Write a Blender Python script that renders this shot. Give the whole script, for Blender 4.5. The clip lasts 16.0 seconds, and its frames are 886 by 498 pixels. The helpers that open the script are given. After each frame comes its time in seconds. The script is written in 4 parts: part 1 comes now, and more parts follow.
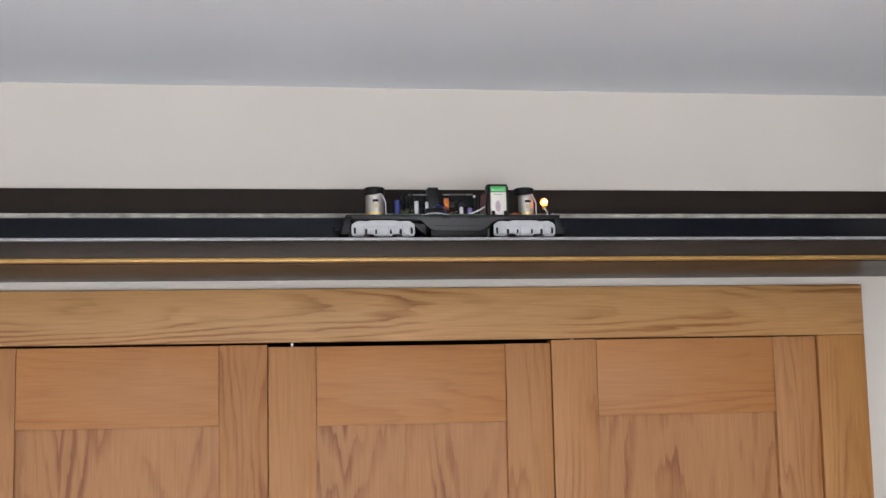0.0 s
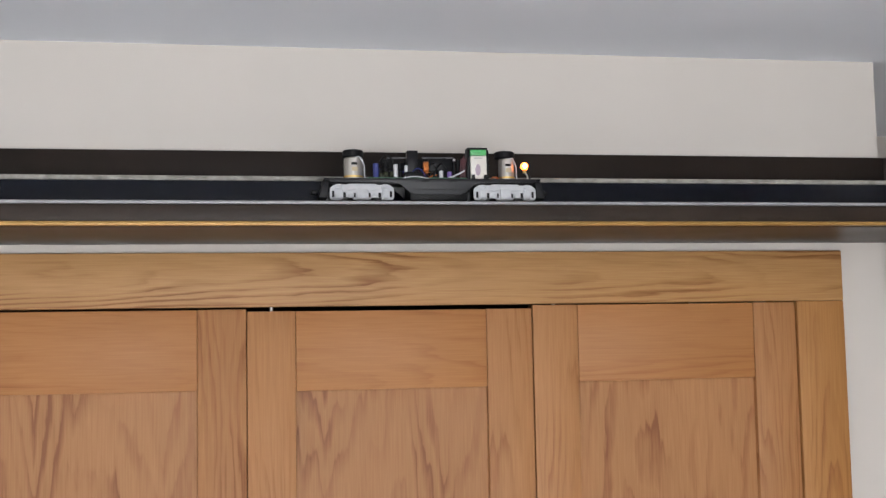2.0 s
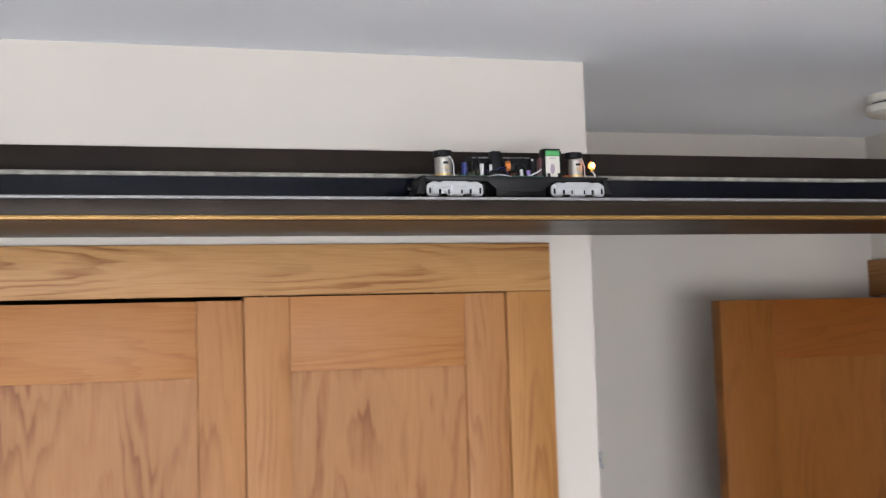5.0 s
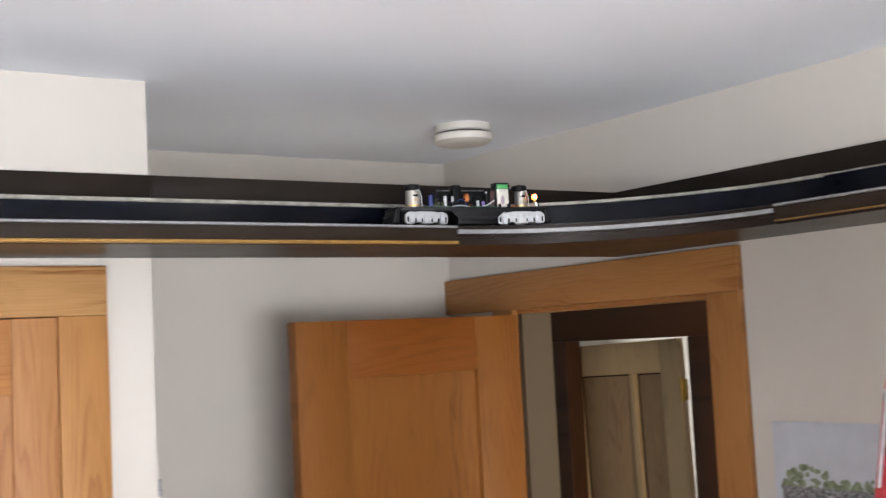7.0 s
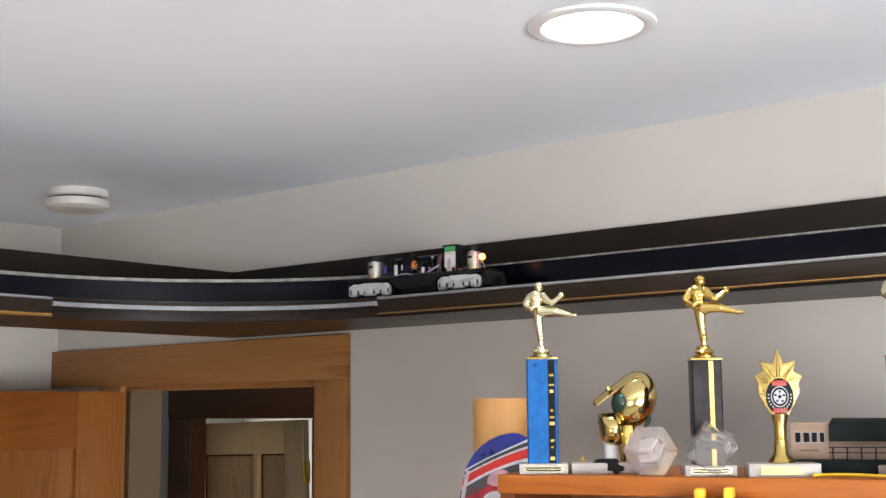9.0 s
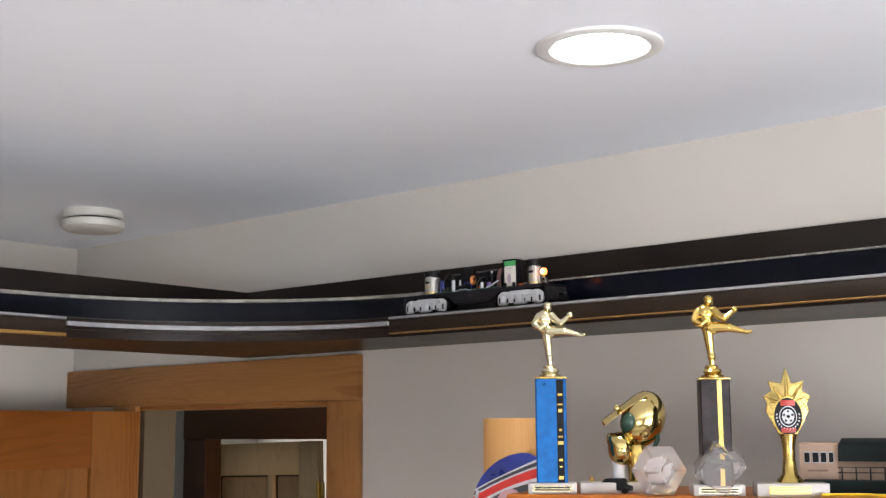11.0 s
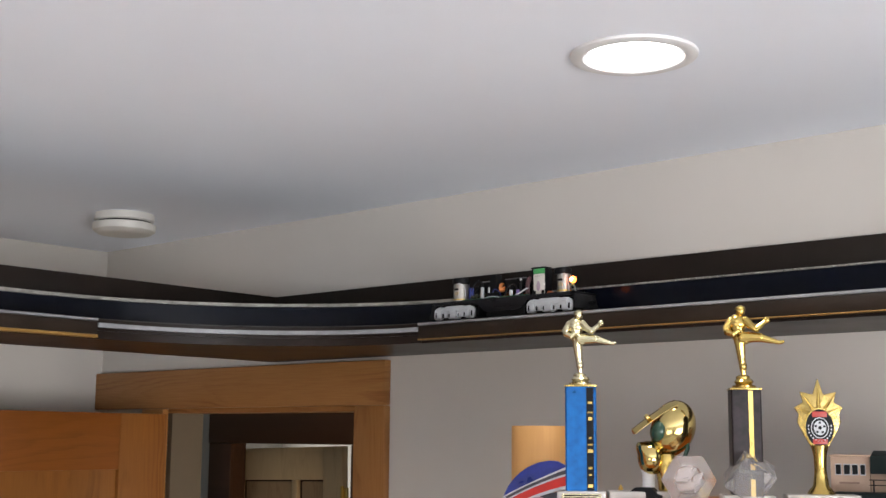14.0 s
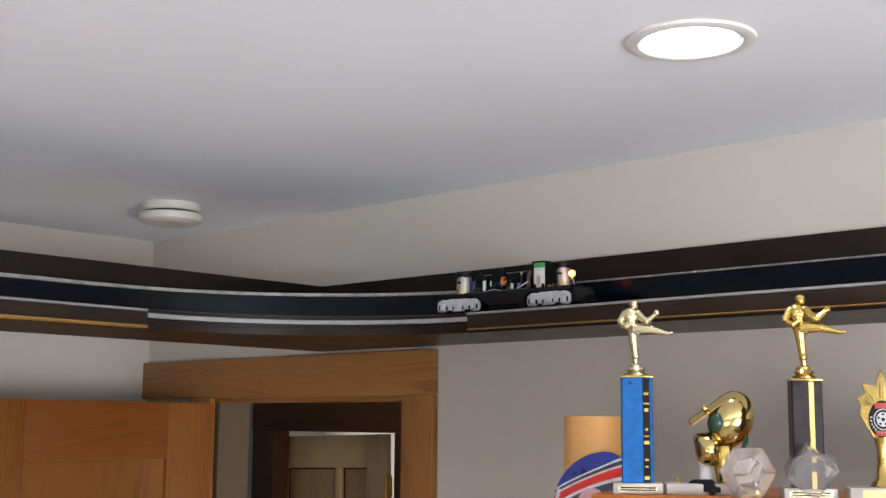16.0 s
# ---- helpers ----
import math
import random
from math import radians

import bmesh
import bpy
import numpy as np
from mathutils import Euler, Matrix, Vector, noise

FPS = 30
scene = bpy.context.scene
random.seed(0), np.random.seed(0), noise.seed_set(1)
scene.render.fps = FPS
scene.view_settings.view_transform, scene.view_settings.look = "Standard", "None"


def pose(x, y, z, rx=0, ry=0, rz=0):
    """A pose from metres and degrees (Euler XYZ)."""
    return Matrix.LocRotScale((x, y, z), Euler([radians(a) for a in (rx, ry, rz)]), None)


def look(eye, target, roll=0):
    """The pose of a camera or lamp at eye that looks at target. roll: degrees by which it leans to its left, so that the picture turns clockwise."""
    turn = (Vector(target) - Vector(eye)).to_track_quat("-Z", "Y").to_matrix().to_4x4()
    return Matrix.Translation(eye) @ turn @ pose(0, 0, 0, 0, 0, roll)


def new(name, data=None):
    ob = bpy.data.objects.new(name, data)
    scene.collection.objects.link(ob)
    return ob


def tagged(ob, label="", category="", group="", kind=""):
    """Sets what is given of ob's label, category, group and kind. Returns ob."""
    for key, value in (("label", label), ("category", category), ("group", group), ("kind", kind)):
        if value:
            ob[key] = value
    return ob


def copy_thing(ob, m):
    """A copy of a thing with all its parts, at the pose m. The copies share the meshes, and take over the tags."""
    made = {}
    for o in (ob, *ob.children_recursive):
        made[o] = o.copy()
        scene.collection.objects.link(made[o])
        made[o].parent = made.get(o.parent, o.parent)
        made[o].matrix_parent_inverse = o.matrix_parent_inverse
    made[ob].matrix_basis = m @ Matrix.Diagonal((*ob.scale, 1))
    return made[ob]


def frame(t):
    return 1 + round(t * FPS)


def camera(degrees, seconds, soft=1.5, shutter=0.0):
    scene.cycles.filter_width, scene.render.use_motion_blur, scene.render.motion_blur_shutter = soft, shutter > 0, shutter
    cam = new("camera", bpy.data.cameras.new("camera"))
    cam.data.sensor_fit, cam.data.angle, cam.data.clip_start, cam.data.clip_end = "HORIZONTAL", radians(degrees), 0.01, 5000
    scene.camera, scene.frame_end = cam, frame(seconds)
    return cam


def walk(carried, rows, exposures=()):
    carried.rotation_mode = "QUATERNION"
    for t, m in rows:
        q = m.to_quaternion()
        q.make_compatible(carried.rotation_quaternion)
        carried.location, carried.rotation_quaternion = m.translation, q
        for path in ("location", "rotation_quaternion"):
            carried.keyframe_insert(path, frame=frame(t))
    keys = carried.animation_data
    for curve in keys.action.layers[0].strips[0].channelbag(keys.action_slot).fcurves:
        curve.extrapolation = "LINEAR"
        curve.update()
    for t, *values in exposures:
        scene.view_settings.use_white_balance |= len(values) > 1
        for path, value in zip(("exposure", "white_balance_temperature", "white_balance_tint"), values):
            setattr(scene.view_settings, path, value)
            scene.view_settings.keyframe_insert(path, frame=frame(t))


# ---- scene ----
cam = camera(40.0, 16.0, soft=1.4, shutter=0.35)
PATH = [
    (0, (-1.007, -1.95, 1.949), (-0.714, 0.015, 2.185), -1.2),
    (0.5, (-1.054, -1.937, 1.944), (-0.736, 0.024, 2.175), -1.2),
    (1, (-1.032, -1.936, 1.944), (-0.698, 0.024, 2.155), -1.3),
    (1.5, (-1.043, -1.921, 1.963), (-0.701, 0.043, 2.128), -0.9),
    (2, (-1.035, -1.925, 1.953), (-0.68, 0.036, 2.128), -1.1),
    (2.5, (-1.079, -1.919, 1.923), (-0.738, 0.041, 2.135), -1.6),
    (3, (-1.031, -1.947, 1.952), (-0.722, 0.02, 2.144), -1.6),
    (5.3, (-0.793, -2.019, 1.949), (-0.112, -0.144, 2.091), -1.6),
    (5.5, (-0.777, -2.021, 1.956), (-0.03, -0.171, 2.095), -1.5),
    (6, (-0.745, -2.024, 1.951), (0.13, -0.23, 2.084), -2.3),
    (6.5, (-0.722, -2.053, 1.952), (0.256, -0.316, 2.104), -2.6),
    (7, (-0.693, -2.066, 1.955), (0.427, -0.416, 2.111), -2.9),
    (7.5, (-0.672, -2.076, 1.959), (0.59, -0.535, 2.143), -2.1),
    (8, (-0.644, -2.085, 1.962), (0.75, -0.669, 2.183), -1.15),
    (8.5, (-0.628, -2.098, 1.972), (0.863, -0.79, 2.227), -0.4),
    (9, (-0.607, -2.1, 1.974), (0.921, -0.836, 2.233), -0.5),
    (9.2, (-0.631, -2.109, 1.973), (0.9, -0.85, 2.24), -0.4),
    (11.3, (-0.606, -2.114, 1.97), (0.899, -0.832, 2.268), -0.4),
    (11.5, (-0.606, -2.112, 1.974), (0.908, -0.839, 2.272), -0.5),
    (12, (-0.608, -2.111, 1.97), (0.89, -0.826, 2.292), 0.3),
    (12.5, (-0.614, -2.106, 1.965), (0.873, -0.811, 2.3), 0.9),
    (12.9, (-0.618, -2.108, 1.981), (0.867, -0.807, 2.299), 0.2),
    (13, (-0.618, -2.114, 1.972), (0.863, -0.809, 2.295), 0.5),
    (13.5, (-0.62, -2.113, 1.971), (0.87, -0.816, 2.281), 0.4),
    (13.9, (-0.617, -2.107, 1.972), (0.875, -0.811, 2.281), 0.6),
    (14, (-0.616, -2.109, 1.968), (0.863, -0.797, 2.275), 0.5),
    (14.5, (-0.611, -2.106, 1.935), (0.863, -0.79, 2.257), 1.9),
    (15, (-0.621, -2.104, 1.982), (0.847, -0.782, 2.287), -0.1),
    (15.5, (-0.628, -2.097, 1.96), (0.836, -0.766, 2.254), 1.1),
    (16, (-0.619, -2.084, 1.974), (0.821, -0.725, 2.259), 0.5),
]
walk(cam, [(t, look(eye, target, roll)) for t, eye, target, roll in PATH],
     exposures=[(0.0, -0.63), (3.0, -0.55), (5.4, -0.26), (6.2, -0.06), (7.0, 0.06), (7.5, 0.08), (8.0, 0.05), (9.0, -0.16), (11.4, -0.25), (12.0, -0.29), (13.0, -0.42), (15.0, -0.40), (16.0, -0.38)])

# ---------------------------------------------------------------- light
world = bpy.data.worlds.new("sky")
scene.world = world
world.use_nodes = True
wn = world.node_tree.nodes
sky = wn.new("ShaderNodeTexSky")
sky.sky_type, sky.sun_disc = "NISHITA", False
sky.sun_elevation, sky.sun_rotation = radians(40), radians(150)
world.node_tree.links.new(sky.outputs[0], wn["Background"].inputs[0])
wn["Background"].inputs[1].default_value = 0.05
scene.view_settings.exposure = 0.0


def area_lamp(name, x, y, z, rx, ry, rz, w, h, power, colour, shape="RECTANGLE"):
    data = bpy.data.lights.new(name, "AREA")
    data.shape, data.size, data.size_y, data.energy, data.color = shape, w, h, power, colour
    ob = new(name, data)
    ob.matrix_basis = pose(x, y, z, rx, ry, rz)
    return ob


# daylight in the south window behind the camera, and the lit ceiling light
area_lamp("daylight_south", -0.75, -4.12, 1.45, 148, 0, 0, 1.7, 1.25, 176, (0.95, 0.965, 1.0))
# fill added at an assumed west window, to light the door wall
area_lamp("fill_west", -2.92, -2.3, 1.45, 150, 0, -90, 1.5, 1.25, 32, (0.95, 0.965, 1.0))
# unseen fill lamps, added to brighten the hall and the far room
area_lamp("fill_hall", 1.85, -1.85, 1.5, 90, 0, 0, 0.8, 1.1, 31, (1.0, 0.84, 0.62))
area_lamp("fill_far_room", 3.9, 4.08, 1.4, 90, 0, 180, 0.95, 1.15, 26, (1.0, 0.97, 0.93))
area_lamp("ceiling_light_glow", 0.653, -1.303, 2.438, 0, 0, 0, 0.115, 0.115, 1.6, (1.0, 0.93, 0.84), "DISK")

# ---------------------------------------------------------------- plan
XB, YA, ZC = 1.193, 0.69, 2.45         # door wall, alcove wall, ceiling
XR = 0.084                             # corner of the closet wall
XW, YS = -3.0, -4.2                    # walls behind the camera
SH0, SHF, SH1 = 2.133, 2.137, 2.168    # railway shelf: underside, bead, top
DEP = 0.265                            # depth of the shelf
CX, CY, CR = 0.563, -0.655, 0.468      # centre and radius of the curved track


# ---------------------------------------------------------------- materials
def mat(name, colour, rough=0.6, metal=0.0, vary=0.08, scale=18.0, bump=0.05, fine=220.0, coat=0.0, spec=0.5):
    m = bpy.data.materials.new(name)
    m.use_nodes = True
    n, l = m.node_tree.nodes, m.node_tree.links
    b = n["Principled BSDF"]
    b.inputs["Metallic"].default_value = metal
    b.inputs["Coat Weight"].default_value = coat
    b.inputs["Specular IOR Level"].default_value = spec
    tc = n.new("ShaderNodeTexCoord")
    big, small = n.new("ShaderNodeTexNoise"), n.new("ShaderNodeTexNoise")
    big.inputs["Scale"].default_value, small.inputs["Scale"].default_value = scale, fine
    big.inputs["Detail"].default_value = 5
    for t in (big, small):
        l.new(tc.outputs["Object"], t.inputs["Vector"])
    ramp = n.new("ShaderNodeMapRange")
    ramp.inputs["From Min"].default_value, ramp.inputs["From Max"].default_value = 0.3, 0.7
    ramp.inputs["To Min"].default_value, ramp.inputs["To Max"].default_value = 1 - vary, 1 + vary
    l.new(big.outputs["Fac"], ramp.inputs["Value"])
    mix = n.new("ShaderNodeVectorMath")
    mix.operation = "SCALE"
    mix.inputs[0].default_value = colour
    l.new(ramp.outputs[0], mix.inputs["Scale"])
    l.new(mix.outputs[0], b.inputs["Base Color"])
    rr = n.new("ShaderNodeMapRange")
    rr.inputs["To Min"].default_value, rr.inputs["To Max"].default_value = max(0.02, rough - 0.07), min(1, rough + 0.07)
    l.new(big.outputs["Fac"], rr.inputs["Value"])
    l.new(rr.outputs[0], b.inputs["Roughness"])
    if bump:
        bp = n.new("ShaderNodeBump")
        bp.inputs["Strength"].default_value, bp.inputs["Distance"].default_value = bump, 0.002
        l.new(small.outputs["Fac"], bp.inputs["Height"])
        l.new(bp.outputs[0], b.inputs["Normal"])
    return m


def oak(name, light, dark, grain="z", rough=0.5, bow=1400.0, mid=None, period=0.14, seed=0.0, cross=None, slow_amp=7.0, contrast=1.5):
    """Plain-sawn oak: arched growth rings along one axis, feathered by noise, with fine open pores."""
    m = bpy.data.materials.new(name)
    m.use_nodes = True
    n, l = m.node_tree.nodes, m.node_tree.links
    b = n["Principled BSDF"]
    tc, info, sep = n.new("ShaderNodeTexCoord"), n.new("ShaderNodeObjectInfo"), n.new("ShaderNodeSeparateXYZ")
    l.new(tc.outputs["Object"], sep.inputs[0])
    along = sep.outputs[{"x": 0, "y": 1, "z": 2}[grain]]
    across = sep.outputs[{"x": 0, "y": 1, "z": 2}[cross] if cross else (0 if grain == "z" else 2)]

    def op(kind, a, c, d=None):
        q = n.new("ShaderNodeMath")
        q.operation = kind
        for k, v in enumerate((a, c, d)):
            if v is None:
                continue
            if isinstance(v, (int, float)):
                q.inputs[k].default_value = v
            else:
                l.new(v, q.inputs[k])
        return q.outputs[0]

    rnd_ = info.outputs["Random"]
    if mid is None:
        off = op("SUBTRACT", op("FLOORED_MODULO", op("ADD", across, op("MULTIPLY", rnd_, 1.7)), period), period / 2)
    else:
        off = op("SUBTRACT", across, mid)
    place = op("ADD", op("ADD", along, op("MULTIPLY", rnd_, 7.3)), seed)

    def stretched(a_, z_):
        comb = n.new("ShaderNodeCombineXYZ")
        l.new(op("MULTIPLY", op("ADD", across, op("MULTIPLY", rnd_, 3.0)), a_), comb.inputs[0])
        l.new(op("MULTIPLY", place, z_), comb.inputs[1])
        t = n.new("ShaderNodeTexNoise")
        t.inputs["Scale"].default_value, t.inputs["Detail"].default_value = 1.0, 3.0
        l.new(comb.outputs[0], t.inputs["Vector"])
        return t.outputs["Fac"]

    slow, mid_n, rag, pore, patch = stretched(9, 1.3), stretched(26, 3.5), stretched(110, 11), stretched(420, 12), stretched(13, 2.6)
    ring = op("MULTIPLY_ADD", place, 4.6, op("MULTIPLY", op("MULTIPLY", off, off), bow * 0.5))
    ring = op("ADD", ring, op("MULTIPLY", slow, slow_amp))
    ring = op("ADD", ring, op("MULTIPLY", mid_n, 1.7))
    ring = op("ADD", ring, op("MULTIPLY", rag, 0.75))
    saw = op("FRACT", ring, None)
    tri = n.new("ShaderNodeValToRGB")
    for k, (p, v) in enumerate(((0.0, 0.10), (0.45, 0.0), (0.72, 0.35), (0.9, 0.62), (1.0, 0.10))):
        el = tri.color_ramp.elements[k] if k < 2 and len(tri.color_ramp.elements) > k else tri.color_ramp.elements.new(p)
        el.position, el.color = p, (v, v, v, 1)
    l.new(saw, tri.inputs[0])
    show = op("MINIMUM", op("MAXIMUM", op("MULTIPLY_ADD", patch, 5.5, -2.3), 0.12), 1.25)
    fig = op("MULTIPLY", tri.outputs[0], op("MULTIPLY", op("MULTIPLY_ADD", slow, contrast, 0.0), show))
    fac = op("ADD", op("ADD", fig, op("MULTIPLY_ADD", pore, 0.75, -0.25)), op("MULTIPLY_ADD", stretched(4, 0.5), 0.8, -0.33))
    clamp = n.new("ShaderNodeClamp")
    l.new(fac, clamp.inputs[0])
    mix = n.new("ShaderNodeMix")
    mix.data_type = "RGBA"
    mix.inputs["A"].default_value, mix.inputs["B"].default_value = (*light, 1), (*dark, 1)
    l.new(clamp.outputs[0], mix.inputs["Factor"])
    l.new(mix.outputs["Result"], b.inputs["Base Color"])
    b.inputs["Specular IOR Level"].default_value = 0.3
    l.new(op("MULTIPLY_ADD", pore, 0.2, rough - 0.1), b.inputs["Roughness"])
    bp = n.new("ShaderNodeBump")
    bp.inputs["Strength"].default_value, bp.inputs["Distance"].default_value = 0.15, 0.001
    l.new(pore, bp.inputs["Height"])
    l.new(bp.outputs[0], b.inputs["Normal"])
    return m


def glow(name, colour, strength):
    m = mat(name, colour, 0.3, bump=0)
    b = m.node_tree.nodes["Principled BSDF"]
    b.inputs["Emission Color"].default_value = (*colour, 1)
    b.inputs["Emission Strength"].default_value = strength
    return m


def glass(name, colour=(1, 1, 1), rough=0.0, ior=1.5):
    m = bpy.data.materials.new(name)
    m.use_nodes = True
    b = m.node_tree.nodes["Principled BSDF"]
    b.inputs["Base Color"].default_value = (*colour, 1)
    b.inputs["Transmission Weight"].default_value = 1.0
    b.inputs["Roughness"].default_value, b.inputs["IOR"].default_value = rough, ior
    return m


M_WALL = mat("wall_paint", (0.572, 0.535, 0.490), 0.75, vary=0.02, scale=3, bump=0.10, fine=420)
M_CEIL = mat("ceiling_paint", (0.845, 0.875, 0.935), 0.85, vary=0.02, scale=2, bump=0.12, fine=300)
# unseen floor, kept pale so that it throws light up at the ceiling
M_FLOOR = mat("pale_bounce_floor", (0.70, 0.67, 0.62), 0.95, vary=0.08, scale=14, bump=0.4, fine=300)
M_CASE_X = oak("oak_casing_level", (0.429, 0.238, 0.094), (0.214, 0.088, 0.025), "x", 0.5, 2600, 2.083, contrast=3.8)
M_CASE_Y = oak("oak_casing_side", (0.365, 0.168, 0.052), (0.189, 0.067, 0.015), "y", 0.5, 2200, 2.06)
M_CASE_Z = oak("oak_casing_upright", (0.396, 0.189, 0.058), (0.213, 0.079, 0.021), "z", 0.5, 3800, -0.034, contrast=2.0)
M_CASE_ZB = oak("oak_casing_doorway", (0.378, 0.172, 0.053), (0.215, 0.079, 0.021), "z", 0.5, 2600, -0.30, cross="y")
M_DOOR_Z = oak("oak_stile", (0.402, 0.194, 0.076), (0.224, 0.085, 0.026), "z", 0.52, 1500, None, 0.15, contrast=1.9)
M_DOOR_X = oak("oak_rail", (0.387, 0.175, 0.060), (0.246, 0.091, 0.025), "x", 0.52, 900, None, 0.26)
M_DOOR_P = oak("oak_panel", (0.387, 0.188, 0.074), (0.204, 0.077, 0.026), "z", 0.52, 520, None, 0.19, slow_amp=6.0, contrast=2.6)
# near-black, so the shade in the closet door gaps is painted in
M_DARKGAP = mat("closet_gap_shade", (0.05, 0.045, 0.04), 0.9)
M_SHELF = mat("dark_stained_board", (0.018, 0.012, 0.0095), 0.34, vary=0.25, scale=9, bump=0.02, fine=90, spec=0.14)
M_FASCIA = mat("brown_fascia", (0.0225, 0.0145, 0.0098), 0.5, vary=0.25, scale=12, bump=0.06, spec=0.22)
M_BACK = mat("dark_brown_board", (0.0145, 0.0094, 0.0066), 0.55, vary=0.3, scale=7, bump=0.06, spec=0.2)
M_GUARD = mat("glossy_black_strip", (0.0022, 0.0034, 0.0078), 0.17, vary=0.2, scale=30, bump=0.02, spec=0.12)
M_EDGE = mat("pale_edge", (0.24, 0.24, 0.25), 0.4, vary=0.15, scale=40)
M_LIP = mat("pale_frayed_edge", (0.28, 0.265, 0.235), 0.6, vary=0.35, scale=60, bump=0.3)
M_BEAD = mat("gold_bead", (0.31, 0.175, 0.045), 0.42, 0.3, vary=0.12, scale=30)
M_WHITE = mat("white_plastic", (0.62, 0.595, 0.545), 0.4, vary=0.03)
M_TRIMW = mat("white_enamel", (0.72, 0.71, 0.70), 0.35, vary=0.02)
M_BLACK = mat("black_plastic", (0.005, 0.005, 0.006), 0.45, vary=0.15, spec=0.18)
M_FRAME = mat("satin_black_metal", (0.0045, 0.0048, 0.006), 0.42, vary=0.2, scale=60, spec=0.14)
M_TRUCK = mat("white_truck_plastic", (0.47, 0.48, 0.50), 0.45, vary=0.06, scale=90)
M_STEEL = mat("steel", (0.55, 0.54, 0.52), 0.3, 1.0, vary=0.1)
M_MOTOR = mat("motor_can", (0.42, 0.40, 0.37), 0.32, 0.75, vary=0.1, scale=50)
M_GREEN = mat("bright_green", (0.07, 0.36, 0.11), 0.35)
M_PCB = mat("green_circuit_board", (0.02, 0.09, 0.045), 0.4, vary=0.3, scale=120)
M_COPPER = mat("copper_winding", (0.65, 0.24, 0.07), 0.4, 0.6)
M_BLUEW = mat("blue_wire", (0.015, 0.025, 0.15), 0.4)
M_REDW = mat("red_wire", (0.35, 0.03, 0.02), 0.4)
M_ORANGE = mat("orange_wire", (0.50, 0.13, 0.02), 0.4)
M_VIOLET = mat("violet_wire", (0.16, 0.10, 0.32), 0.4)
M_YELLOW = mat("yellow_plastic", (0.80, 0.52, 0.03), 0.4)
M_BRASS = mat("brass", (0.75, 0.52, 0.16), 0.3, 1.0, vary=0.12)
M_GOLD = mat("gold_plated", (0.60, 0.43, 0.13), 0.22, 1.0, vary=0.05, bump=0.02)
M_PALEGOLD = mat("pale_gold_plated", (0.66, 0.60, 0.40), 0.25, 1.0, vary=0.05, bump=0.02)
M_MARBLE = mat("white_marble", (0.40, 0.37, 0.34), 0.35, vary=0.12, scale=25)
M_BLUEFOIL = mat("blue_foil", (0.0004, 0.098, 0.32), 0.3, 0.4, vary=0.22, scale=90, bump=0.1, fine=600)
M_DARKFOIL = mat("dark_foil", (0.020, 0.014, 0.015), 0.42, 0.1, spec=0.25, vary=0.5, scale=90, bump=0.1, fine=600)
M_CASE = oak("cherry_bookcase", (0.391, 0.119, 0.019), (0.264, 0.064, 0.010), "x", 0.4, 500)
# same cherry for sides and back, darkened for the shade inside the case
M_CASEV = oak("cherry_upright_shaded", (0.17, 0.046, 0.008), (0.09, 0.022, 0.005), "z", 0.4, 500)
M_PINE = oak("pale_turned_wood", (0.66, 0.36, 0.13), (0.50, 0.24, 0.075), "z", 0.5, 300)
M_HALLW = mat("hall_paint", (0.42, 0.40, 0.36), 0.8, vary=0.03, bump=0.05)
# jamb grey darkened: the shade on this face is put into its colour
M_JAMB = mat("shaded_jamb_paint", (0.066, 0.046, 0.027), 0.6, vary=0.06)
M_HALLD = oak("worn_painted_door", (0.80, 0.60, 0.36), (0.62, 0.43, 0.24), "z", 0.5, 500)
M_HALLP = oak("worn_door_panel", (0.56, 0.38, 0.22), (0.36, 0.22, 0.12), "z", 0.5, 500)
M_DARKWOOD = oak("dark_trim_and_recess_shade", (0.085, 0.036, 0.017), (0.045, 0.018, 0.009), "z", 0.45, 600)
M_CRYSTAL = glass("crystal", (1.0, 0.95, 0.94), 0.0)
M_CRYSTAL.node_tree.nodes["Principled BSDF"].inputs["Transmission Weight"].default_value = 0.86
M_WHEEL = mat("dark_wheel_steel", (0.05, 0.05, 0.05), 0.45, 0.6, vary=0.2)
M_PANE = glass("window_pane", ior=1.45)


# ---------------------------------------------------------------- builders
def part(name, bm, material, parent=None, label="", angle=35):
    me = bpy.data.meshes.new(name)
    bm.normal_update()
    bm.to_mesh(me)
    bm.free()
    me.polygons.foreach_set("use_smooth", [True] * len(me.polygons))
    me.set_sharp_from_angle(angle=radians(angle))
    me.materials.append(material)
    ob = new(name, me)
    if parent is not None:
        ob.parent = parent
    if label:
        ob["label"] = label
    return ob


def box(x0, x1, y0, y1, z0, z1, bevel=0.0, bm=None):
    bm = bm or bmesh.new()
    made = bmesh.ops.create_cube(bm, size=1.0)["verts"]
    for v in made:
        v.co = Vector(((x0 + x1) / 2 + v.co.x * (x1 - x0), (y0 + y1) / 2 + v.co.y * (y1 - y0), (z0 + z1) / 2 + v.co.z * (z1 - z0)))
    if bevel:
        edges = list({e for v in made for e in v.link_edges})
        bmesh.ops.bevel(bm, geom=edges, offset=bevel, segments=2, affect="EDGES", profile=0.5)
    return bm


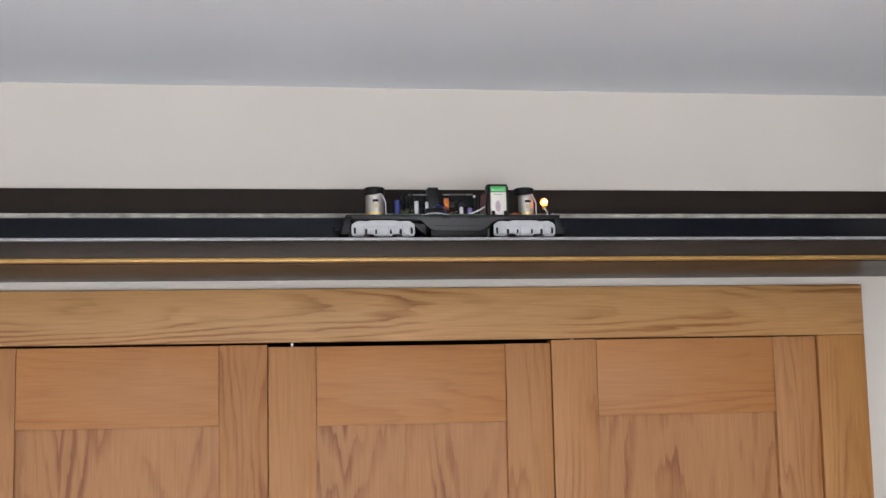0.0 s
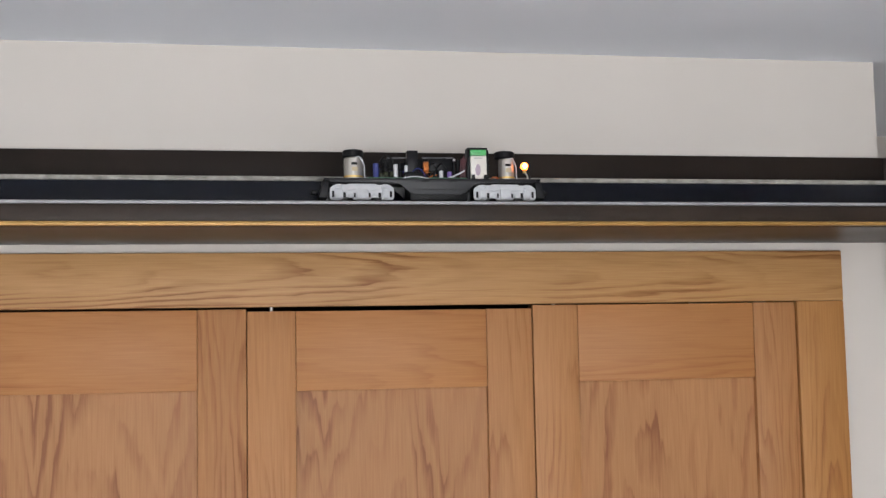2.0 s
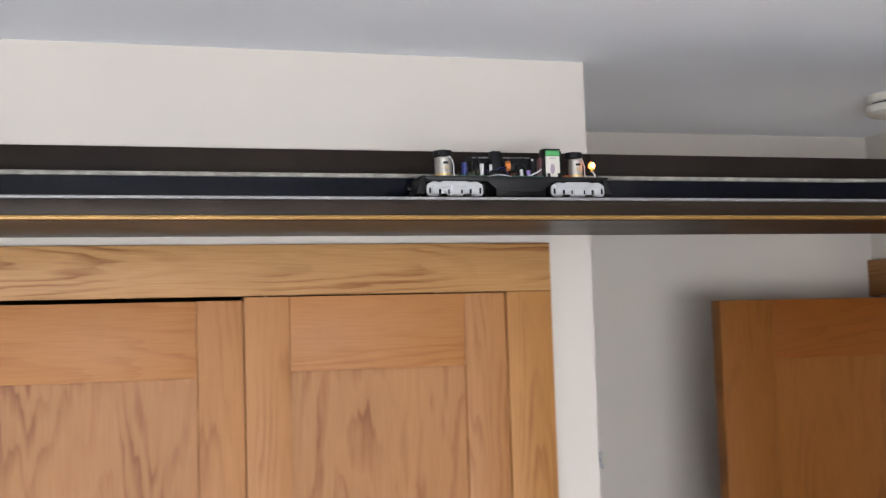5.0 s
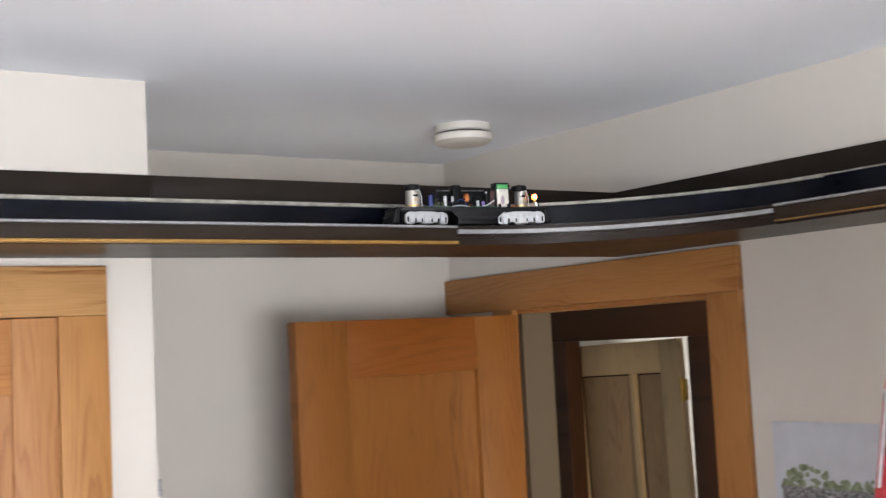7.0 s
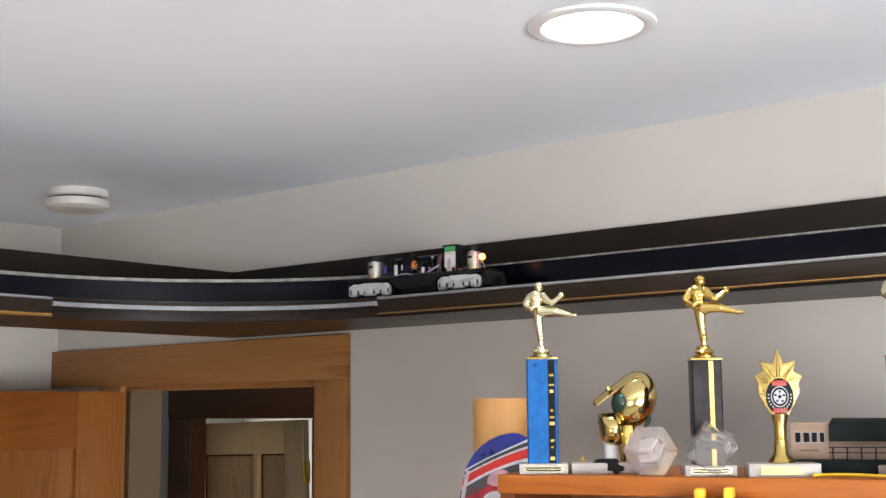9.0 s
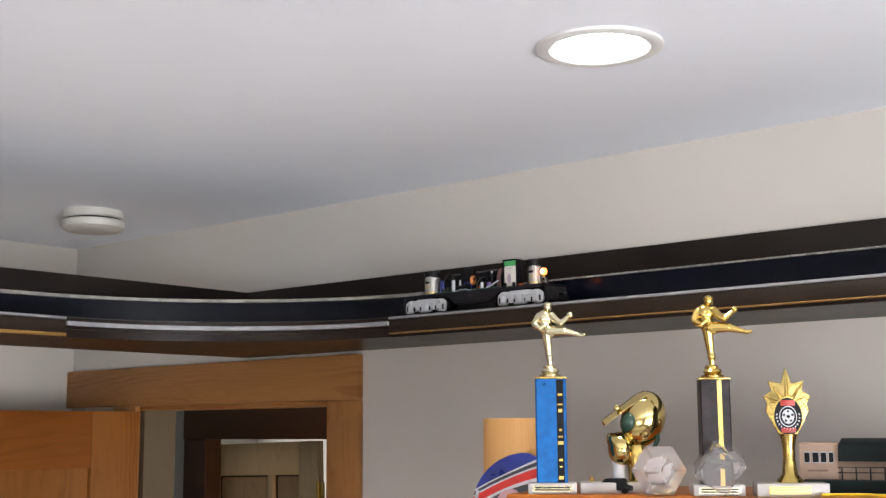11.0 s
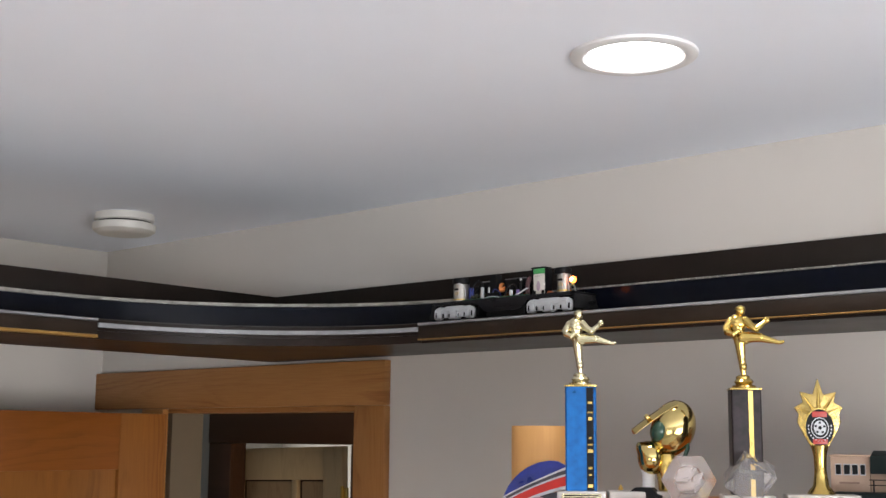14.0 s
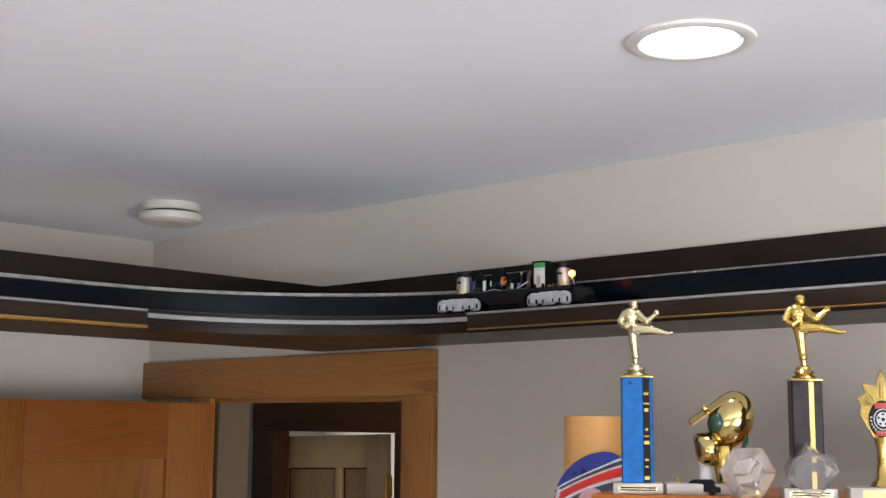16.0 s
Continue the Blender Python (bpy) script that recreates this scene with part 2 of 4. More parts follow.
def lathe(profile, seg=32, bm=None, at=(0, 0, 0)):
    """A turned body from (radius, height) pairs; closed at both ends."""
    bm = bm or bmesh.new()
    rings = []
    for r, z in profile:
        rings.append([bm.verts.new((at[0] + r * math.cos(2 * math.pi * k / seg), at[1] + r * math.sin(2 * math.pi * k / seg), at[2] + z)) for k in range(seg)])
    for a, b in zip(rings, rings[1:]):
        for k in range(seg):
            bm.faces.new((a[k], a[(k + 1) % seg], b[(k + 1) % seg], b[k]))
    bm.faces.new(rings[0][::-1])
    bm.faces.new(rings[-1])
    return bm


def rod(points, radius, seg=8, bm=None, taper=None):
    """A round rod along points; radius may change to taper at its end."""
    bm = bm or bmesh.new()
    pts = [Vector(p) for p in points]
    rings = []
    for i, p in enumerate(pts):
        d = (pts[min(i + 1, len(pts) - 1)] - pts[max(i - 1, 0)]).normalized()
        u = d.orthogonal().normalized()
        w = d.cross(u)
        if rings:
            ref = rings[-1][0].co - pts[i - 1]
            u = (ref - d * ref.dot(d)).normalized()
            w = d.cross(u)
        r = radius if taper is None else radius + (taper - radius) * i / (len(pts) - 1)
        rings.append([bm.verts.new(p + u * (r * math.cos(2 * math.pi * k / seg)) + w * (r * math.sin(2 * math.pi * k / seg))) for k in range(seg)])
    for a, b in zip(rings, rings[1:]):
        for k in range(seg):
            bm.faces.new((a[k], a[(k + 1) % seg], b[(k + 1) % seg], b[k]))
    bm.faces.new(rings[0][::-1])
    bm.faces.new(rings[-1])
    return bm


def ball(x, y, z, rx, ry=None, rz=None, bm=None, seg=16):
    bm = bm or bmesh.new()
    made = bmesh.ops.create_uvsphere(bm, u_segments=seg, v_segments=seg // 2 + 2, radius=1.0)["verts"]
    for v in made:
        v.co = Vector((x + v.co.x * rx, y + v.co.y * (ry or rx), z + v.co.z * (rz or rx)))
    return bm


def prism(outline, h0, h1, bevel=0.0):
    """A flat outline in x, y given thickness in z."""
    bm = bmesh.new()
    lo = [bm.verts.new((x, y, h0)) for x, y in outline]
    hi = [bm.verts.new((x, y, h1)) for x, y in outline]
    bm.faces.new(lo[::-1])
    bm.faces.new(hi)
    for k in range(len(outline)):
        j = (k + 1) % len(outline)
        bm.faces.new((lo[k], lo[j], hi[j], hi[k]))
    bmesh.ops.recalc_face_normals(bm, faces=bm.faces)
    if bevel:
        bmesh.ops.bevel(bm, geom=list(bm.edges), offset=bevel, segments=2, affect="EDGES", profile=0.5)
    return bm


def moved(bm, m):
    bmesh.ops.transform(bm, matrix=m, verts=bm.verts)
    return bm


def empty(name, m=None):
    ob = new(name)
    ob.empty_display_size = 0.05
    if m is not None:
        ob.matrix_basis = m
    return ob


def structure(name, bm, material, label, category):
    return tagged(part(name, bm, material), label, category, kind="structure")


# ---------------------------------------------------------------- shell of the room
T = 0.11
structure("floor", box(XW - T, XB + 4.0, YS - T, 4.2, -0.05, 0), M_FLOOR, "pale beige floor, unseen, set light to bounce light upward", "floor")
structure("ceiling", box(XW - T, XB + 0.06, YS - T, YA + T, ZC, ZC + 0.08), M_CEIL, "smooth white painted ceiling", "ceiling")
CL0, CL1 = -0.085 - 4 * 0.457, -0.085   # closet opening
e = tagged(empty("wall_closet"), "off-white painted wall over the wooden closet doors", "wall", kind="structure")
part("wall_section", box(CL1 + 0.02, XR, 0, T, 0, ZC), M_WALL, e)
part("wall_section", box(XW - T, CL0 - 0.02, 0, T, 0, ZC), M_WALL, e)
part("wall_section", box(CL0 - 0.02, CL1 + 0.02, 0, T, 2.06, ZC), M_WALL, e)
structure("wall_return", box(XR - T, XR, T, YA + T, 0, ZC), M_WALL, "off-white painted return wall beside the alcove", "wall")
structure("wall_alcove", box(XR, XB + 0.093, YA, YA + T, 0, ZC), M_WALL, "off-white painted alcove wall behind the open door", "wall")
DO0, DO1, DOZ = -0.276, 0.392, 2.042     # door opening in the door wall
bm = box(XB, XB + 0.093, DO1, YA, 0, ZC)
box(XB, XB + 0.093, YS - T, DO0, 0, ZC, bm=bm)
box(XB, XB + 0.093, DO0, DO1, DOZ, ZC, bm=bm)
structure("wall_door", bm, M_WALL, "off-white painted wall with a doorway to the hall", "wall")


def window_wall(name, along_x, at, lo, hi, w0, w1):
    bm = bmesh.new()
    for a, b, z0, z1 in ((lo, w0, 0, ZC), (w1, hi, 0, ZC), (w0, w1, 0, 0.8), (w0, w1, 2.1, ZC)):
        if along_x:
            box(a, b, at - T, at, z0, z1, bm=bm)
        else:
            box(at - T, at, a, b, z0, z1, bm=bm)
    return structure(name, bm, M_WALL, "off-white painted wall with a window", "wall")


window_wall("wall_south", True, YS, XW - T, XB, -1.65, 0.15)
# the west window is assumed, an opening for the added fill
window_wall("wall_west", False, XW, YS, 0.0, -3.1, -1.5)
structure("wall_closet_back", box(CL0 - 0.05, XR - T, 0.62, 0.66, 0, ZC), M_DARKGAP, "back wall inside the closet, dark for the shade in the gaps", "wall")
structure("ground", box(-60, 60, -60, 60, -0.4, -0.3), mat("lawn", (0.06, 0.10, 0.03), 0.9, vary=0.4, scale=0.6), "green lawn outside the windows", "ground")
for nm, along, c0, c1, at in (("window_1", True, -1.65, 0.15, YS), ("window_2", False, -3.1, -1.5, XW)):
    e = tagged(empty(nm), "white framed window with two panes", "window", kind="structure")
    for a, b, z0, z1 in ((c0, c0 + 0.06, 0.8, 2.1), (c1 - 0.06, c1, 0.8, 2.1), ((c0 + c1) / 2 - 0.03, (c0 + c1) / 2 + 0.03, 0.86, 2.04), (c0 + 0.06, c1 - 0.06, 0.8, 0.86), (c0 + 0.06, c1 - 0.06, 2.04, 2.1)):
        part("window_frame", box(a, b, at - 0.09, at - 0.03, z0, z1, 0.004) if along else box(at - 0.09, at - 0.03, a, b, z0, z1, 0.004), M_TRIMW, e)
    for a, b in ((c0 + 0.06, (c0 + c1) / 2 - 0.03), ((c0 + c1) / 2 + 0.03, c1 - 0.06)):
        pane = part("pane", box(a, b, at - 0.063, at - 0.057, 0.86, 2.04) if along else box(at - 0.063, at - 0.057, a, b, 0.86, 2.04), M_PANE, e)
        pane.visible_shadow = False

# hall beyond the doorway
# the two openings are assumed, made for the added fill lamps
bm = box(XB + 0.093, 1.45, -2.0, -1.9, 0, ZC)
box(2.25, XB + 4.0, -2.0, -1.9, 0, ZC, bm=bm)
box(1.45, 2.25, -2.0, -1.9, 0, 0.95, bm=bm)
box(1.45, 2.25, -2.0, -1.9, 2.05, ZC, bm=bm)
for x0, x1, z0, z1 in ((XB + 0.093, 3.4, 0, ZC), (4.4, XB + 4.0, 0, ZC), (3.4, 4.4, 0, 0.8), (3.4, 4.4, 2.0, ZC)):
    box(x0, x1, 4.1, 4.2, z0, z1, bm=bm)
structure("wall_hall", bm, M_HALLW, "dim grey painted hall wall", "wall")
structure("ceiling_hall", box(XB + 0.06, XB + 4.1, -2.1, 4.3, ZC, ZC + 0.08), M_CEIL, "white hall ceiling in shade", "ceiling")
HW, HD0, HD1, HDZ = 2.80, 1.350, 2.205, 1.966     # far wall of the hall and its doorway
bm = box(HW, HW + T, -1.9, HD0, 0, ZC)
box(HW, HW + T, HD1, 4.1, 0, ZC, bm=bm)
box(HW, HW + T, HD0, HD1, HDZ, ZC, bm=bm)
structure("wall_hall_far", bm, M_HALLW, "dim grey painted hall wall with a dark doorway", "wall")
structure("wall_far_room", box(XB + 3.6, XB + 3.7, -1.9, 4.1, 0, ZC), M_WALL, "pale wall of the far room", "wall")
e = tagged(empty("trim_hall_doorway"), "dark stained wooden casing round the far doorway", "door casing", kind="structure")
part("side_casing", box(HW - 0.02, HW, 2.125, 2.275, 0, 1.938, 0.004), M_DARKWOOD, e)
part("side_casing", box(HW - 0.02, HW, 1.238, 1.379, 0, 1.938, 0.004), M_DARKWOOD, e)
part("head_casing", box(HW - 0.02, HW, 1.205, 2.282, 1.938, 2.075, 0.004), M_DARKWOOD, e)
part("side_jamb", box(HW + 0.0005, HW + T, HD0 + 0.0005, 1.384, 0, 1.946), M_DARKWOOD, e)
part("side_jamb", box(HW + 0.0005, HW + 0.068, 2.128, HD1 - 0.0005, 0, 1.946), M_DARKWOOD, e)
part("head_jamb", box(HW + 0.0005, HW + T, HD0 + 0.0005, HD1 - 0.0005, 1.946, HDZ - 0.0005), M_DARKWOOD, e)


# ---------------------------------------------------------------- casings
e = tagged(empty("trim_closet"), "honey oak casing round the closet doors", "door casing", kind="structure")
part("head_casing", box(CL0 - 0.085, 0.0, -0.013, 0.0, 2.034, 2.119, 0.002), M_CASE_X, e)
part("side_casing", box(-0.085, 0.0, -0.013, 0.0, 0, 2.034, 0.002), M_CASE_Z, e)
part("side_casing", box(CL0 - 0.085, CL0, -0.013, 0.0, 0, 2.034, 0.002), M_CASE_Z, e)
part("jamb", box(CL1 + 0.0008, CL1 + 0.0195, 0.0005, T, 0, 2.04), M_CASE_Z, e)
part("head_jamb", box(CL0, CL1 + 0.0005, 0.0005, T, 2.0405, 2.0595), M_CASE_X, e)
e = tagged(empty("trim_doorway"), "honey oak casing and jamb of the doorway", "door casing", kind="structure")
part("head_casing", box(XB - 0.018, XB, -0.365, YA - 0.001, 2.033, 2.126, 0.003), M_CASE_Y, e)
part("side_casing", box(XB - 0.018, XB, -0.365, DO0, 0, 2.033, 0.003), M_CASE_ZB, e)
part("side_casing", box(XB - 0.018, XB, DO1 - 0.003, DO1 + 0.086, 0, 2.033, 0.003), M_CASE_Z, e)
part("head_jamb", box(XB + 0.0005, XB + 0.093, DO0, DO1, 2.022, 2.0415), M_CASE_Y, e)
part("side_jamb", box(XB + 0.0005, XB + 0.093, DO0 + 0.0005, DO0 + 0.018, 0, 2.022), M_CASE_Z, e)
part("side_jamb", box(XB + 0.0005, XB + 0.093, DO1 - 0.018, DO1 - 0.0005, 0, 2.022), M_JAMB, e, "grey jamb, darkened for its shade")


# ---------------------------------------------------------------- doors
def panel_door(name, w, h, label, mats, stile=0.075, rail=0.125, thick=0.034, lo_rail=0.2):
    """Frame-and-panel leaf; origin at its lower left corner on the front face, width along x, front towards -y."""
    st, rl, pn = mats
    d = tagged(empty(name), label, "door")
    part("stile", box(0, stile, 0, thick, 0, h, 0.0015), st, d)
    part("stile", box(w - stile, w, 0, thick, 0, h, 0.0015), st, d)
    part("rail", box(stile + 0.0004, w - stile - 0.0004, 0.0006, thick, h - rail, h - 0.0004, 0.0012), rl, d)
    part("rail", box(stile + 0.0004, w - stile - 0.0004, 0.0006, thick, 0.0004, lo_rail, 0.0012), rl, d)
    part("panel", box(stile - 0.004, w - stile + 0.004, 0.011, thick - 0.011, lo_rail - 0.004, h - rail + 0.004), pn, d)
    return d


closet = panel_door("closet_door", 0.4560, 2.012, "honey oak frame-and-panel closet door, closed", (M_DOOR_Z, M_DOOR_X, M_DOOR_P))
closet["group"] = "closet doors"
part("pivot_pin", lathe([(0.0030, 2.0115), (0.0030, 2.0220), (0.0018, 2.0235)], 12, at=(0.038, 0.012, 0)), M_STEEL, closet, "small steel pivot pin")
for k, (dy, h0, tilt) in enumerate(((-0.005, 0.0155, 0.0), (-0.006, 0.0192, 0.0), (-0.005, 0.0170, 0.0))):
    copy_thing(closet, pose(CL1 - 0.457 * (k + 2) - 0.0004, dy, h0, 0, tilt, 0))
closet.matrix_basis = pose(CL1 - 0.4567, -0.006, 0.0205)

M_ORG_Z = oak("amber_oak_stile", (0.241, 0.091, 0.018), (0.134, 0.041, 0.007), "z", 0.42, 900, None, 0.16)
M_ORG_X = oak("amber_oak_rail", (0.209, 0.063, 0.009), (0.148, 0.041, 0.005), "x", 0.42, 500, None, 0.3)
hinge = Vector((XB - 0.012, DO1 - 0.012))
free = Vector((0.533, 0.335))
way = (free - hinge).normalized()
door = panel_door("open_door", 0.648, 2.008, "amber oak panel door standing open into the alcove", (M_ORG_Z, M_ORG_X, M_ORG_Z), 0.136, 0.131, 0.035)
# width runs from the free edge to the hinge, front towards the room
door.matrix_basis = Matrix.Translation((hinge.x + way.x * 0.648, hinge.y + way.y * 0.648, 0.012)) @ Matrix.Rotation(math.atan2(-way.y, -way.x), 4, "Z")
for z in (0.25, 1.0, 1.78):
    part("hinge", lathe([(0.006, 0), (0.006, 0.09)], 12, at=(0.652, 0.030, z)), M_BRASS, door, "brass hinge")

far = tagged(empty("hall_door"), "cream painted worn panel door, sagging and ajar in the dark far doorway", "door")
W, FH = 0.690, 1.905
part("stile", box(0, 0.066, 0, 0.034, 0, FH, 0.002), M_HALLD, far)
part("stile", box(W - 0.112, W, 0, 0.034, 0, FH, 0.002), M_HALLD, far)
part("mullion", box(0.388, 0.420, 0.0005, 0.034, 0.2, FH - 0.136, 0.002), M_HALLD, far)
part("rail", box(0.0665, W - 0.1125, 0.0005, 0.034, FH - 0.1355, FH, 0.002), M_HALLD, far)
part("rail", box(0.0665, W - 0.1125, 0.0005, 0.034, 0.0, 0.2, 0.002), M_HALLD, far)
for x0, x1 in ((0.062, 0.392), (0.416, W - 0.108)):
    # sheet in the dark trim wood paints the shade beside each field
    p = part("panel", box(x0, x1, 0.022, 0.028, 0.195, FH - 0.132), M_DARKWOOD, far)
    part("raised_field", box(x0 + 0.024, x1 - 0.007, 0.010, 0.0218, 0.23, FH - 0.142, 0.004), M_HALLP, p)
# hung on its lower corner: the latch side drops a little
far.matrix_basis = Matrix.Translation((HW + 0.075, 2.176, 0.008)) @ Matrix.Rotation(radians(-89), 4, "Z") @ Matrix.Rotation(radians(-1.6), 4, "Y")
for z in (0.3, 1.655):
    h = part("hinge", box(W + 0.052, W + 0.092, -0.062, -0.052, z, z + 0.085, 0.003), M_BRASS, far, "brass hinge")
    part("knuckle", lathe([(0.008, z - 0.006), (0.008, z + 0.091)], 14, at=(W + 0.070, -0.068, 0)), M_BRASS, h)

# ---------------------------------------------------------------- railway shelf
def arc(r, a0=0.0, a1=90.0, n=28, rx=None):
    """Points on the curve, from the closet side to the door wall; rx: its reach towards the door wall, where that differs."""
    return [(CX + (rx or r) * math.sin(radians(a0 + (a1 - a0) * k / n)), CY + r * math.cos(radians(a0 + (a1 - a0) * k / n))) for k in range(n + 1)]


RF = 0.390              # radius of the curved front edge
XF = 0.958              # front edge along the door wall
XL, YE = -2.95, -4.1    # far ends of the shelf
shelf = tagged(empty("railway_shelf"), "dark brown glossy shelf carrying a toy railway under the ceiling", "shelf")
part("board", box(XL, CX, -DEP + 0.012, -0.002, SH0, SH1 - 0.001), M_SHELF, shelf)
part("board", box(XF + 0.012, XB - 0.002, YE, CY, SH0, SH1 - 0.001), M_SHELF, shelf)
corner = [(CX + 0.0005, -0.002)] + [(XB - 0.002, -0.002), (XB - 0.002, CY + 0.0005)] + arc(RF + 0.004, rx=XF - CX + 0.004)[::-1]
part("corner_board", prism(corner, SH0, SH0 + 0.014), M_SHELF, shelf)
part("corner_deck", prism([(x, y) for x, y in corner], SH0 + 0.0145, SH1 - 0.001), M_SHELF, shelf)
# front faces: brown fascia, gold bead below, pale edge above
part("fascia", box(XL, CX, -DEP, -DEP + 0.0115, SHF + 0.003, SH1 - 0.005, 0.001), M_FASCIA, shelf)
part("fascia", box(XF, XF + 0.0115, YE, CY, SHF + 0.003, SH1 - 0.005, 0.001), M_FASCIA, shelf)
part("bead", box(XL, CX, -DEP - 0.003, -DEP + 0.0115, SHF - 0.003, SHF + 0.0028, 0.001), M_BEAD, shelf, "thin gold bead")
part("bead", box(XF - 0.001, XF + 0.0115, YE, CY, SHF + 0.0008, SHF + 0.0028, 0.0006), M_BEAD, shelf, "thin gold bead")
part("edge_strip", box(XL, CX, -DEP - 0.002, -DEP + 0.0115, SH1 - 0.0045, SH1, 0.001), M_EDGE, shelf, "pale edge strip")
part("edge_strip", box(XF - 0.002, XF + 0.0115, YE, CY, SH1 - 0.0045, SH1, 0.001), M_EDGE, shelf, "pale edge strip")


def curved_strip(r0, r1, z0, z1, rx):
    return prism(arc(r0, rx=rx) + arc(r1, rx=rx + r1 - r0)[::-1], z0, z1)


part("curved_edge", curved_strip(RF - 0.004, RF + 0.004, SH1 - 0.0150, SH1 - 0.0075, XF - CX - 0.004), M_EDGE, shelf, "pale grey curved edge")

# black guard strip behind the track, with a pale lip
RG, GX, ZG = 0.558, 1.100, 2.227
guard = tagged(empty("guard_strip"), "glossy black guard strip with a pale lip along the track", "guard rail")
part("strip", box(XL, CX, CY + RG, CY + RG + 0.004, SH1, ZG - 0.0075), M_GUARD, guard)
part("strip", box(GX, GX + 0.004, YE, CY, SH1, ZG - 0.0044), M_GUARD, guard)
part("curved_strip", curved_strip(RG, RG + 0.004, SH1, ZG - 0.0075, GX - CX), M_GUARD, guard)
part("lip", box(XL, CX, CY + RG - 0.001, CY + RG + 0.006, ZG - 0.007, ZG, 0.001), M_LIP, guard, "pale lip")
part("lip", box(GX + 0.001, GX + 0.006, YE, CY, ZG - 0.0042, ZG - 0.0010, 0.0006), M_LIP, guard, "pale lip")
bm = bmesh.new()
for k in range(250):
    y0 = CY - 0.004 - 0.0125 * k
    box(GX - 0.0025, GX + 0.0008, y0 - 0.0088, y0, ZG - 0.0038, ZG - 0.0014, bm=bm)
lip_teeth = part("notched_lip", bm, M_LIP, guard)
lip_teeth["kind"] = "stuff"
part("curved_lip", curved_strip(RG - 0.001, RG + 0.006, ZG - 0.006, ZG, GX - CX - 0.001), M_LIP, guard, "pale lip")

# backboards on the wall and across the alcove
ZB = 2.279
bb = tagged(empty("backboard"), "dark brown backboard along the closet wall, bridging the alcove", "backboard")
for x0, x1 in ((XL, -1.83), (-1.83, XR + 0.0005), (XR + 0.0005, XB - 0.0012)):
    part("board", box(x0 + 0.0003, x1 - 0.0003, -0.014, -0.001, SH1, ZB, 0.001), M_BACK, bb)
bb = tagged(empty("backboard"), "dark brown backboard along the door wall", "backboard")
for y0, y1 in ((YE, -2.456), (-2.456, -0.0139)):
    part("board", box(XB - 0.0145, XB - 0.001, y0 + 0.0003, y1 - 0.0003, SH1, ZB, 0.001), M_BACK, bb)

# toy track: three rails on ties
track = tagged(empty("toy_track"), "three-rail dull steel toy track on dark ties", "railway track")
for r in (CR - 0.016, CR, CR + 0.016):
    o = r - CR
    outline = [(XL + 0.05, CY + r - 0.0012), (CX, CY + r - 0.0012)] + arc(r - 0.0012)[1:] + [(CX + r - 0.0012, YE + 0.05)]
    back = [(CX + r + 0.0012, YE + 0.05)] + arc(r + 0.0012)[::-1] + [(XL + 0.05, CY + r + 0.0012)]
    part("rail", prism(outline + back, SH1 + 0.002, SH1 + 0.0065), M_WHEEL, track, "dull dark steel rail")
bm = bmesh.new()


def track_at(s):
    """Place and heading on the track at the run s from the left."""
    if s < CX:
        return s, CY + CR, 0.0
    a = (s - CX) / CR
    if a < math.pi / 2:
        return CX + CR * math.sin(a), CY + CR * math.cos(a), -a
    return CX + CR, CY - (s - CX - CR * math.pi / 2), -math.pi / 2


s = XL + 0.1
while s < 4.4:
    x, y, a = track_at(s)
    c, q = math.cos(a), math.sin(a)
    vs = []
    for z in (SH1 + 0.0002, SH1 + 0.002):
        vs.append([bm.verts.new((x + c * u - q * v, y + q * u + c * v, z)) for u, v in ((-0.004, -0.024), (0.004, -0.024), (0.004, 0.024), (-0.004, 0.024))])
    bm.faces.new(vs[1])
    for k in range(4):
        bm.faces.new((vs[0][k], vs[0][(k + 1) % 4], vs[1][(k + 1) % 4], vs[1][k]))
    s += 0.03
ties = part("ties", bm, M_BLACK, track)
ties["kind"] = "stuff"

# ---------------------------------------------------------------- ceiling things
smoke = tagged(empty("smoke_detector", pose(0.900, 0.178, ZC)), "round white smoke detector on the ceiling", "smoke detector")
part("base", lathe([(0.064, 0), (0.065, -0.014), (0.061, -0.017)], 40), M_WHITE, smoke)
part("vent_slot", lathe([(0.058, -0.0172), (0.058, -0.0215)], 40), M_BLACK, smoke)
part("cover", lathe([(0.067, -0.0217), (0.069, -0.025), (0.067, -0.037), (0.058, -0.043), (0.030, -0.045)], 40), M_WHITE, smoke)
lamp = tagged(empty("ceiling_light", pose(0.653, -1.303, ZC)), "round recessed ceiling light, lit, with a white trim ring", "ceiling light")
bm = bmesh.new()
prof = [(0.081, -0.0005), (0.080, -0.004), (0.072, -0.007), (0.064, -0.005), (0.0625, -0.001)]
rings = [[bm.verts.new((r * math.cos(2 * math.pi * k / 48), r * math.sin(2 * math.pi * k / 48), z)) for k in range(48)] for r, z in prof]
for a, b in zip(rings, rings[1:]):
    for k in range(48):
        bm.faces.new((a[k], b[k], b[(k + 1) % 48], a[(k + 1) % 48]))
part("trim_ring", bm, M_TRIMW, lamp)
part("diffuser", lathe([(0.0578, -0.001), (0.0578, -0.004)], 48), glow("lit_diffuser", (1.0, 0.96, 0.92), 6.0), lamp, "glowing white diffuser")

tagged(part("wall_hook", lathe([(0.005, 0), (0.005, 0.010), (0.003, 0.012), (0.003, 0.026), (0.0045, 0.030)], 14, at=(XR + 0.0052, 0.006, 1.715)), M_EDGE), "small grey metal hook on the wall corner", "hook")

# ---------------------------------------------------------------- the railway chassis
Z0 = SH1 + 0.0065       # top of the rails
